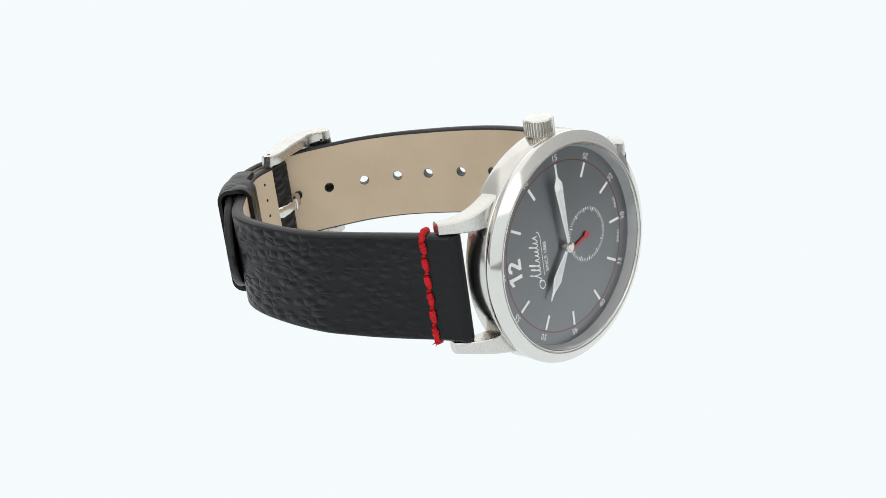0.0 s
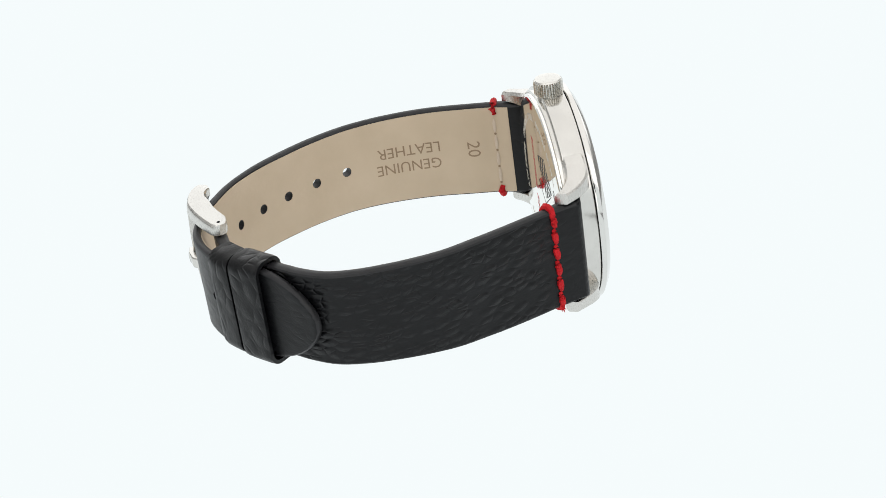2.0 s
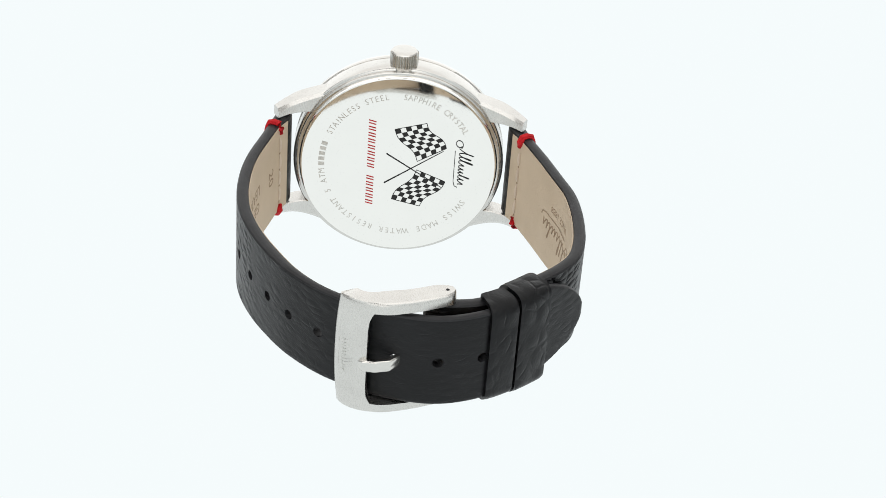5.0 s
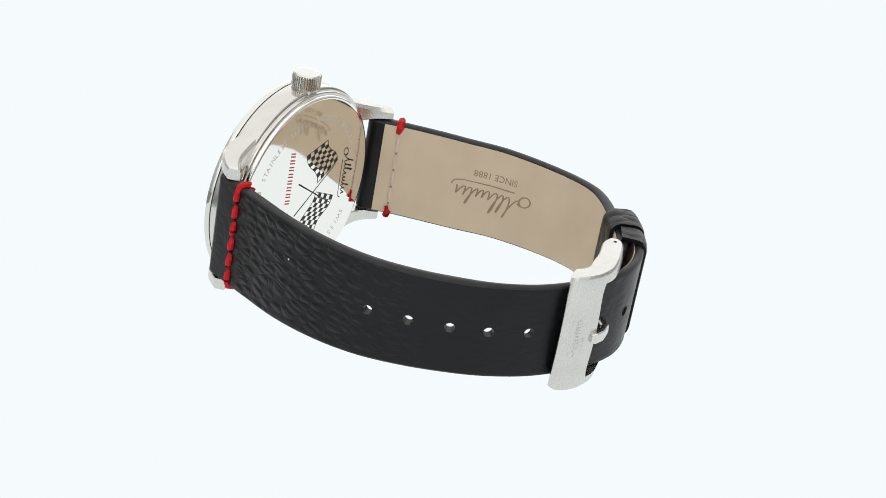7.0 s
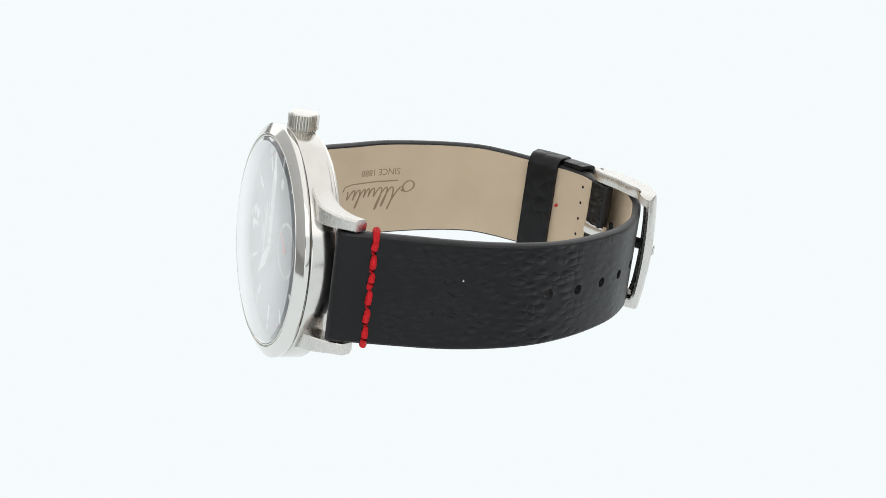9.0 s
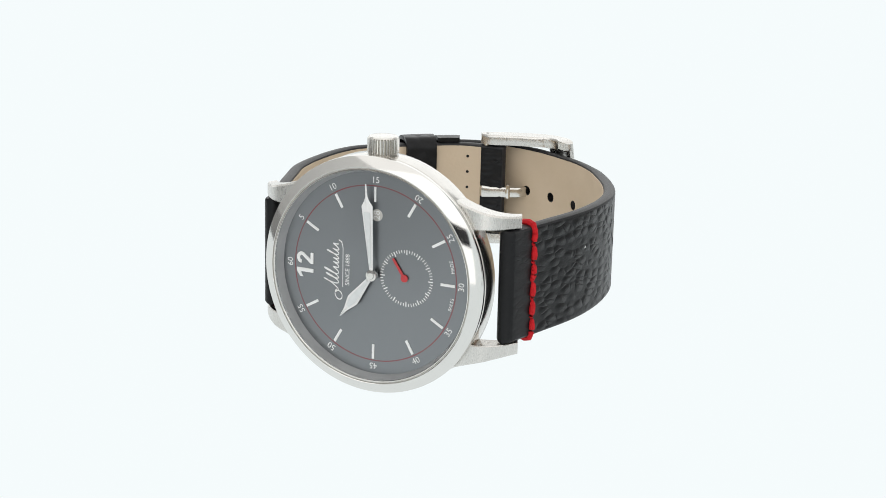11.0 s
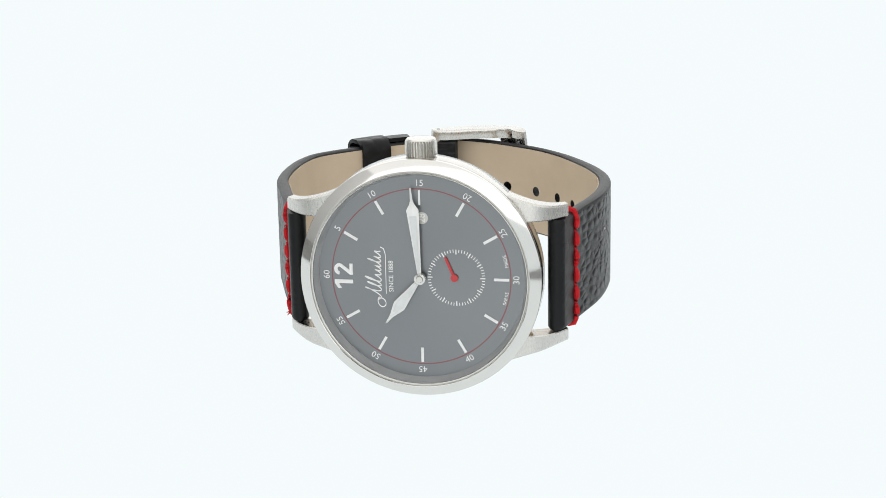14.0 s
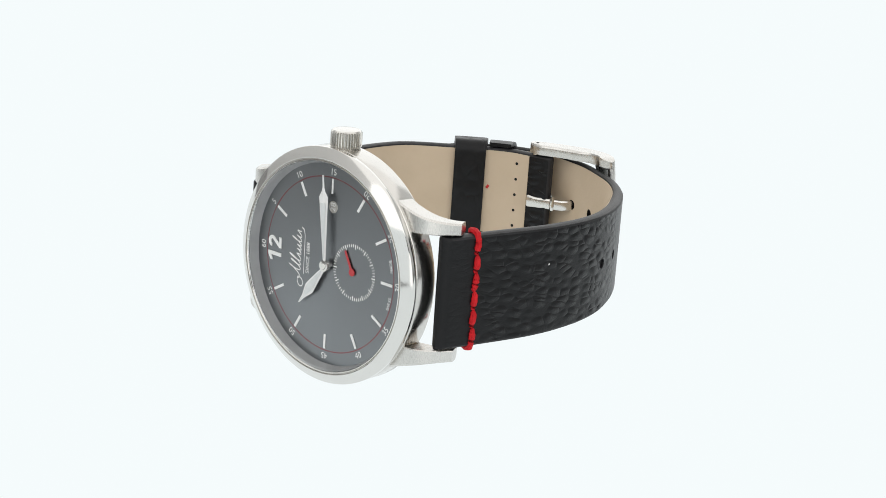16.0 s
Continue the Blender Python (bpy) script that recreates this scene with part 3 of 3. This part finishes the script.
def date_window():
    bm = bmesh.new()
    flat_plate([(0.35 + 1.05 * math.cos(a), 10.35 + 1.05 * math.sin(a)) for a in np.linspace(0, 2 * math.pi, 28, endpoint=False)], -0.015, 0.0, bm)
    win = part("date_window", bm, M_ENGRAVE, dial, "small round grey date window", False)
    bm = bmesh.new()
    place_letters(bm, letters("28", 1.7, 0.01), lambda u, v, d: (0.35 - v, -0.028 - d, 10.35 + u))
    part("date", bm, M_WHITE, dial, "white date figures", False)


date_window()


def pointer(name, angle, stations, depth, lume):
    """A faceted hand: stations are (distance, half width)."""
    a = radians(angle)
    o = Vector((-math.cos(a), 0, math.sin(a)))
    t = Vector((math.sin(a), 0, math.cos(a)))
    bm = bmesh.new()
    rings = []
    for r, w in stations:
        c = o * r
        rings.append([c + t * w + Vector((0, depth, 0)), c + Vector((0, depth - 0.22, 0)), c - t * w + Vector((0, depth, 0)), c + Vector((0, depth + 0.06, 0))])
    loft(rings, bm=bm)
    hand = part(name, bm, M_WHITE, watch, "silver-white pointed hand", False)
    bm = bmesh.new()
    rings = []
    for r, w in lume:
        c = o * r + Vector((0, depth - 0.235, 0))
        rings.append([c + t * w, c + Vector((0, -0.02, 0)), c - t * w, c + Vector((0, 0.12, 0))])
    loft(rings, bm=bm)
    part("lume", bm, M_LUME, hand, "pale luminous inlay", False)
    return hand


pointer("hour_hand", 307, [(0.6, 0.34), (5.4, 1.0), (6.2, 1.1), (7.0, 0.86), (8.4, 0.36), (10.1, 0.12)], -0.78, [(1.4, 0.16), (5.3, 0.62), (6.1, 0.70), (7.6, 0.28)])
pointer("minute_hand", 85.2, [(0.6, 0.32), (10.8, 0.98), (12.0, 1.06), (12.9, 0.5), (13.6, 0.24), (15.8, 0.13)], -1.12, [(1.4, 0.14), (10.0, 0.58), (10.9, 0.62), (11.0, 0.60)])
part("centre_cap", ring_points([(0, -1.55), (0.5, -1.55), (0.55, -1.5), (0.6, -1.4), (0.95, -1.38), (1.0, -1.3), (1.0, -0.75), (0.5, -0.7), (0.5, 0.0)], 40), M_POLISHED, watch, "polished hand boss")


def seconds_pointer():
    bm = bmesh.new()
    flat_plate([(0.0, 0.24), (-3.7, 0.22), (-3.88, 0.16), (-3.95, 0.0), (-3.88, -0.16), (-3.7, -0.22), (0.0, -0.24)], -0.06, 0.0, bm)
    flat_plate([(0.66 * math.cos(a), 0.66 * math.sin(a)) for a in np.linspace(0, 2 * math.pi, 28, endpoint=False)], -0.09, 0.01, bm)
    return part("seconds_hand", bm, M_REDHAND, watch, "red small seconds hand", False)


seconds = seconds_pointer()

# ---------------------------------------------------------------- strap
STRAP_LOWER = [(22.25, 3.3), (22.7, 5.5), (23.3, 7.4), (24.2, 10.0), (25.5, 15.0), (27.0, 21.0), (27.8, 27.0), (27.8, 34.0), (26.7, 40.5), (24.2, 47.0), (20.9, 52.9), (17.0, 58.4), (11.7, 63.4), (5.6, 67.0), (0.0, 69.4), (-7.8, 70.5), (-15.0, 68.5), (-20.8, 64.2), (-25.9, 59.2), (-30.0, 55.2), (-32.9, 52.2)]
STRAP_UPPER = [(-22.25, 3.2), (-22.75, 5.5), (-23.5, 7.4), (-24.6, 10.0), (-27.4, 17.0), (-29.8, 23.7), (-31.6, 29.0), (-32.4, 34.5), (-32.6, 40.0), (-32.3, 45.0), (-31.1, 49.8), (-28.4, 53.7), (-24.4, 57.6), (-19.5, 62.0), (-14.3, 65.3), (-9.2, 66.2), (-5.2, 66.6)]
lower_band = Band(STRAP_LOWER, 1, ((0, 0), (30, 0.05), (70, 0.2), (95, 0.6)))
upper_band = Band(STRAP_UPPER, -1, ((0, 0), (20, 0), (50, 0.6)))


def arc_at(band, x, y):
    d = (band.line[:, 1] - x) ** 2 + (band.line[:, 2] - y) ** 2
    return float(band.line[int(np.argmin(d)), 0])


HOLES = [round(arc_at(lower_band, *p), 2) for p in ((26.3, 40.6), (23.8, 46.9), (20.5, 52.8), (16.7, 58.3), (11.5, 63.2), (5.5, 66.9), (-1.2, 69.5), (-7.8, 70.4), (-15.2, 68.5))]


def thickness(band, tail):
    def surf(s, w, side):
        th = 2.2 + 0.9 * (1 - smooth(2.5, 8.0, s))
        if tail:
            th -= 0.6 * smooth(50, 66, s)
        half = th / 2
        if s < half:
            half *= math.sqrt(max(0.02, 1 - ((half - s) / half) ** 2))
        if s > band.length - 0.8:
            half *= math.sqrt(max(0.08, 1 - ((s - band.length + 0.8) / 0.8) ** 2))
        wd = (lower_width if tail else upper_width)(s)
        e = (abs(w) - (wd - 0.55)) / 0.55
        if e > 0:
            half *= math.sqrt(max(0.06, 1 - min(1, e) ** 2))
        return side * half
    return surf


def lower_width(s):
    w = 9.8 - 0.95 * smooth(10, 62, s)
    left = lower_band.length - s
    if left < 13:
        w *= max(0.0, 1 - ((13 - left) / 13.05) ** 2) ** 0.62
    return max(w, 1.0)


def upper_width(s):
    return 9.8 - 0.85 * smooth(10, 60, s)


def end_lines(s, band):
    return sorted(set(s) | {0.0, 0.15, 0.4, 0.8, 1.3, round(band.length - 0.02, 3), *(round(band.length - d, 3) for d in (0.15, 0.4, 0.8, 1.6, 3.0))})


lower = part("strap_tail", sheet(lower_band, end_lines(lines(lower_band.length, HOLES), lower_band), W_LINES, lambda s, w: True, HOLES, 0.92, thickness(lower_band, True), lower_width), M_LEATHER, watch, "black grained leather strap piece with punched holes")
upper = part("strap_short", sheet(upper_band, end_lines(lines(upper_band.length, []), upper_band), W_LINES, lambda s, w: True, [], 0.78, thickness(upper_band, False), upper_width), M_LEATHER_FULL, watch, "black grained leather strap piece that carries the buckle")


def paint_edges(ob, band):
    ob.data.materials.append(M_EDGE)
    for p in ob.data.polygons:
        k = int(np.argmin((band.line[:, 1] * MM - p.center.x) ** 2 + (band.line[:, 2] * MM - p.center.y) ** 2))
        across = abs(p.normal.x * band.normal[k, 0] + p.normal.y * band.normal[k, 1])
        if across < 0.905 and band.line[k, 0] > 2.0:
            p.material_index = 1


paint_edges(lower, lower_band)
paint_edges(upper, upper_band)


def lining(band, s0, s1, holes, tail, parent, width):
    def surf(s, w, side):
        th = 2.2 + 0.9 * (1 - smooth(2.5, 8.0, s)) - (0.6 * smooth(50, 66, s) if tail else 0)
        return -th / 2 - (0.10 if side < 0 else -0.12)

    inner = [h for h in holes if s0 + 2 < h < s1 - 2]
    ls = [s for s in lines(band.length, inner) if s0 <= s <= s1]
    wl = [w * 0.945 if abs(w) > 2 else w for w in W_LINES if abs(w) != 9.93]
    return part("lining", sheet(band, ls, wl, lambda s, w: True, inner, 1.0, surf, width), M_LINING, parent, "smooth beige leather lining")


lower_lining = lining(lower_band, 3.5, lower_band.length - 12, HOLES, True, lower, lower_width)
upper_lining = lining(upper_band, 3.5, upper_band.length - 3.9, [], False, upper, upper_width)


def stitches(band, s, parent, tail, width):
    surf = thickness(band, tail)
    n = 6
    span = 2 * (width(s) - 0.25)
    rnd = random.Random(5 if tail else 8)
    for i in range(n):
        w0 = -span / 2 + span * i / n
        w1 = w0 + span / n
        pts, rad = [], []
        for k in range(9):
            t = k / 8
            w = w0 + (w1 - w0) * (0.03 + 0.94 * t)
            lift = -0.12 + 0.30 * math.sin(math.pi * t) ** 0.6
            pts.append(band.at(s + 0.30 * (t - 0.5) + rnd.uniform(-0.08, 0.08), w, surf(s, w * 0.93, 1) + lift))
            rad.append(0.60 * (0.50 + 0.50 * math.sin(math.pi * t) ** 0.45))
        part("stitch", tube(pts, rad, 8), M_RED, parent, "thick red thread stitch")
    th = -surf(s, 0, -1)
    for sg in (-1, 1):
        wd = width(s)
        pts = [band.at(s, sg * (wd - 0.9), th + 0.2), band.at(s, sg * (wd + 0.05), th * 0.75), band.at(s, sg * (wd + 0.28), 0), band.at(s, sg * (wd + 0.1), -th * 0.8), band.at(s + 0.25, sg * (wd - 0.7), -th - 0.22), band.at(s - 0.15, sg * (wd - 1.9), -th - 0.14)]
        part("stitch", tube(pts, [0.46, 0.62, 0.66, 0.72, 0.76, 0.5], 8), M_RED, parent, "red thread wrapped round the strap edge")
    for i in range(4):
        w0 = -wd + 2.6 + (2 * wd - 5.2) * i / 4
        w1 = w0 + (2 * wd - 5.2) / 4
        pts = [band.at(s + 0.15, w0 + (w1 - w0) * t, -th - 0.06 - 0.12 * math.sin(math.pi * t)) for t in np.linspace(0.08, 0.92, 6)]
        part("stitch", tube(pts, [0.16, 0.32, 0.36, 0.35, 0.30, 0.14], 6), M_BEIGE_THREAD, parent, "pale thread on the lining")
        p = band.at(s + 0.15, w0, -th - 0.10)
        q = band.at(s + 0.15, w0, -th - 0.14)
        part("needle_hole", tube([p, q], 0.26, 8), M_STAMP, parent)


S_LOW = arc_at(lower_band, 24.0, 9.4)
S_UP = arc_at(upper_band, -24.3, 9.3)
stitches(lower_band, S_LOW, lower, True, lower_width)
stitches(upper_band, S_UP, upper, False, upper_width)


def frayed_ends():
    """Short loose thread ends at the foot of the short piece's stitching."""
    surf = thickness(upper_band, False)
    w = -upper_width(S_UP)
    for ds, dw, dn in ((-0.4, -0.3, 0.5), (0.1, -0.6, 0.7), (0.6, -0.2, 0.8)):
        a = upper_band.at(S_UP, w + 0.4, surf(S_UP, w * 0.9, 1))
        b = upper_band.at(S_UP + ds * 0.5, w + dw * 0.5, surf(S_UP, w * 0.9, 1) + dn * 0.6)
        c = upper_band.at(S_UP + ds, w + dw, surf(S_UP, w * 0.9, 1) + dn)
        part("thread_end", tube([a, b, c], [0.16, 0.11, 0.05], 6), M_RED, upper, "frayed red thread end")


frayed_ends()


def stamp(band, text, size, s0, w0, heading, tail, parent):
    """Words stamped on the lining. heading: 's+' or 's-' read along the strap with their tops towards the floor, 'w' across it."""
    surf = thickness(band, tail)
    bm = bmesh.new()

    def place(u, v, d):
        if heading == "s+":
            s, w = s0 + u, w0 - v
        elif heading == "s-":
            s, w = s0 - u, w0 - v
        else:
            s, w = s0 - v, w0 - u
        th = 2.2 - (0.6 * smooth(50, 66, s) if tail else 0) + 0.9 * (1 - smooth(2.5, 8.0, s))
        return band.at(s, w, -th / 2 - 0.115 - d)

    place_letters(bm, letters(text, size, 0.012), place)
    part("stamp", bm, M_STAMP, parent, "brown stamped lettering", False)


s_gen = arc_at(lower_band, 27.4, 29.0)
stamp(lower_band, "GENUINE", 3.2, s_gen - 1.6, -1.6, "s+", True, lower)
stamp(lower_band, "LEATHER", 3.2, s_gen - 2.0, 1.9, "s+", True, lower)
stamp(lower_band, "20", 3.6, arc_at(lower_band, 25.4, 14.6), 0.5, "w", True, lower)
s_log = arc_at(upper_band, -31.0, 28.0)
stamp(upper_band, "SINCE 1888", 1.9, s_log + 1.2, 3.6, "s-", False, upper)


def lining_scroll():
    th = 1.1
    scroll("emblem", lambda u, v, d: upper_band.at(s_log + 0.6 - u, -1.0 - v, -th - 0.105 - d), 1.8, 0.17, M_STAMP, upper, "brown stamped scroll emblem")


lining_scroll()


def seam_holes():
    s = upper_band.length - 7.7
    for k in range(5):
        w = -6.4 + 3.2 * k
        p, q = upper_band.at(s, w, -1.12), upper_band.at(s, w, -1.24)
        part("needle_hole", tube([p, q], 0.31, 8), M_DARK, upper)
    part("ink_dot", tube([upper_band.at(s - 6.0, 1.3, -1.15), upper_band.at(s - 6.4, 0.7, -1.23)], 0.28, 8), M_REDINK, upper, "small red mark on the lining")


seam_holes()
part("lint", tube([(28.55, 24.2, 2.85), (28.75, 24.3, 3.05), (28.8, 24.2, 3.25)], [0.08, 0.13, 0.06], 6), M_WHITE, lower, "tiny white speck of lint")

# ---------------------------------------------------------------- buckle and keepers
buckle_band = Band([(-10.0, 65.3), (-7.0, 66.9), (-3.0, 68.6), (1.0, 69.7), (4.0, 69.8), (6.3, 68.9), (8.0, 67.1)], -1, ((0, 0.6), (1, 0.6)))
BUCKLE_Z = 0.05


def buckle_frame():
    L = buckle_band.length
    s_lines = [0, 0.25, 0.7, 1.4, 2.4, 4, 6, 8, L - 8.8, L - 7.6, L - 6.7, L - 6.0, L - 5.4, L - 4.8, L - 4, L - 3, L - 2, L - 1.2, L - 0.6, L - 0.2, L]
    w_lines = [-11.2, -11.13, -10.95, -10.6, -9.9, -9.6, -9.2, -8.6, -7.6, -6, -4, -2, 0, 2, 4, 6, 7.6, 8.6, 9.2, 9.6, 9.9, 10.6, 10.95, 11.13, 11.2]

    def keep(s, w):
        return s > L - 5.4 or abs(w) > 9.2

    def surf(s, w, side):
        arm = smooth(L - 9, L - 3, s)
        half = 1.55 * (1 - arm) + 0.8 * arm
        if s < 1.5:
            half *= math.sqrt(max(0.15, 1 - ((1.5 - s) / 1.5) ** 2))
        if s > L - 1.0:
            half *= math.sqrt(max(0.1, 1 - ((s - L + 1.0) / 1.0) ** 2))
        e = (abs(w) - 10.6) / 0.6
        if e > 0:
            half *= 1 - 0.22 * min(1, e) ** 2
        if side < 0 and abs(w) > 9.15:
            half += (0.1 + 0.75 * smooth(0.5, 3, s) + 0.6 * smooth(4, L - 2, s)) * (1 - smooth(L - 1.2, L, s))
        return side * half + 0.2 * arm + 0.25 + 0.85 * (1 - (w / 11.2) ** 2)

    class Rounded:
        # the window's inner corners swing towards the arms
        def at(self, s, w, n):
            q = min(1, max(0, (abs(w) - 6.0) / 3.6)) ** 2.5
            return buckle_band.at(s - 1.0 * q * math.exp(-abs(s - L + 5.4) / 2.0), w, n)

    bm = sheet(Rounded(), s_lines, w_lines, keep, [], 0.5, surf, lambda s: 10.0 - 0.5 * smooth(L - 2.2, L, s) ** 2)
    bmesh.ops.translate(bm, verts=bm.verts, vec=(0, 0, BUCKLE_Z))
    return bm


buckle = part("buckle", buckle_frame(), M_BRUSHED, watch, "brushed steel pin buckle")
part("spring_bar", tube([(-9.2, 66.2, -10.0), (-9.2, 66.2, 10.5)], 0.7, 12), M_POLISHED, buckle, "thin steel bar")
# shade inside the bar hole, drawn as a dark disc on each arm
for sg in (-1, 1):
    part("bar_hole", tube([(-9.0, 66.2, sg * 11.1 + BUCKLE_Z + 0.6), (-9.0, 66.2, sg * 11.23 + BUCKLE_Z + 0.6)], 0.32, 12), M_DARK, buckle, "dark disc in place of the open bar hole")
part("tongue", tube([(-9.9, 65.6, 0.1), (-9.2, 65.1, 0.1), (-7.5, 65.3, 0.1), (-5.0, 66.4, 0.1), (-2.8, 67.4, 0.1), (-1.8, 68.8, 0.1), (-1.2, 70.6, 0.1), (0.2, 72.0, 0.1), (2.4, 72.5, 0.1), (4.3, 72.3, 0.1), (4.9, 71.9, 0.1)], [0.6, 0.7, 0.6, 0.6, 0.6, 0.6, 0.62, 0.66, 0.66, 0.62, 0.45], 16, None, 1.75, 0.5), M_SATIN, buckle, "flat polished steel buckle tongue")
part("tongue_collar", tube([(-4.3, 66.35, -1.0), (-4.3, 66.2, 0.1), (-4.3, 66.35, 1.7)], [0.45, 0.55, 0.4], 10), M_POLISHED, buckle, "curled end of the tongue")
scroll("engraving", lambda u, v, d: buckle_band.at(buckle_band.length - 2.6 - v * 0.8, u, 2.1 - 0.85 * (u / 11.2) ** 2 + d * 0.3), 0.85, 0.04, M_SATIN, buckle, "faint engraved scroll emblem")


def keeper(name, s0, s1, n_in, n_out, whole, label, w_half=9.75):
    """A leather loop round both strap ends."""
    th = 0.8
    c = 1.5

    def loop(o):
        pts = []
        for (n, w), (a0, a1) in zip([(n_out - c, w_half - c), (n_out - c, -w_half + c), (n_in + c, -w_half + c), (n_in + c, w_half - c)], [(90, 0), (0, -90), (-90, -180), (180, 90)]):
            for k in range(6):
                a = radians(a0 + (a1 - a0) * k / 5)
                pts.append((n + (c + o) * math.cos(a), w + (c + o) * math.sin(a)))
        # order: start on the inner side, so that an open loop lacks only its inner run
        return pts

    a, b = loop(th), loop(0.0)
    if not whole:
        a = [(n_in, w_half + th)] + loop(th)[0:12] + [(n_in, -w_half - th)]
        b = [(n_in, w_half)] + loop(0.0)[0:12] + [(n_in, -w_half)]
    n = len(a)
    bm = bmesh.new()
    rows = []
    steps = 8
    for i in range(steps + 1):
        s = s0 + (s1 - s0) * i / steps
        pinch = 0.12 if i in (0, steps) else 0.0
        ring = [upper_band.at(s, w * (1 - 0.008 * pinch), nn - pinch * (1 if nn > 0 else -1)) for nn, w in a]
        ring2 = [upper_band.at(s, w, nn) for nn, w in b]
        rows.append(([bm.verts.new(p) for p in ring], [bm.verts.new(p) for p in ring2]))
    rng = range(n) if whole else range(n - 1)
    for (a0, b0), (a1, b1) in zip(rows, rows[1:]):
        for i in rng:
            j = (i + 1) % n
            bm.faces.new((a0[i], a0[j], a1[j], a1[i]))
            bm.faces.new((b0[i], b0[j], b1[j], b1[i]))
    for a0, b0 in (rows[0], rows[-1]):
        for i in rng:
            j = (i + 1) % n
            bm.faces.new((a0[i], a0[j], b0[j], b0[i]))
    if not whole:
        for k in (0, -1):
            for (a0, b0), (a1, b1) in zip(rows, rows[1:]):
                bm.faces.new((a0[k], b0[k], b1[k], a1[k]))
    part(name, bm, M_LEATHER_CREASED, watch, label)


S_KEEP = arc_at(upper_band, -23.7, 58.2)
keeper("fixed_keeper", S_KEEP + 6.9, S_KEEP + 11.4, -0.4, 3.8, False, "black leather keeper loop sewn to the strap", 9.1)
keeper("sliding_keeper", S_KEEP, S_KEEP + 6.4, -1.35, 3.8, True, "loose black leather keeper loop", 9.4)


# ---------------------------------------------------------------- what moves
def motions():
    base = Matrix.Translation((5.279 * MM, -29.382 * MM, 4.46 * MM + 0.0167)) @ pose(0, 0, 0, -8.4553, 0, 0) @ pose(0, 0, 0, 0, -3.1948, 0)
    turn = [(0, -313.86), (0.5, -301.06), (1, -287.96), (1.5, -274.83), (2, -261.04), (2.5, -248.27), (3, -234.41), (3.5, -221.76), (4, -207.80), (4.2, -202.43), (4.5, -194.17), (4.8, -185.95), (5.1, -177.74), (5.4, -169.51), (5.7, -161.24), (6, -152.90), (6.3, -144.46), (6.5, -138.90), (7, -124.64), (7.5, -111.28), (8, -97.20), (8.2, -92.22), (8.5, -84.07), (8.8, -76.01), (9.1, -68.12), (9.4, -60.48), (9.7, -53.17), (10, -46.27), (10.3, -39.86), (10.5, -35.76), (11, -26.35), (11.5, -18.93), (12, -12.25), (12.5, -7.32), (13, -3.50), (13.5, -5.99), (14, -10.95), (14.5, -16.72), (15, -24.29), (15.5, -32.71), (16, -43.11)]
    walk(watch, [(t, pose(0, 0, 0, 0, 0, a) @ base) for t, a in turn])
    small = [(0, -17), (2.6, 0), (5.2, 17), (7.8, 35), (10.4, 52), (11.6, 60), (13.0, 68), (14.5, 66), (16.0, 62)]
    walk(seconds, [(t, pose((SUB_X - 0.3) * MM, -0.2 * MM, SUB_Z * MM, 0, a, 0)) for t, a in small])


motions()
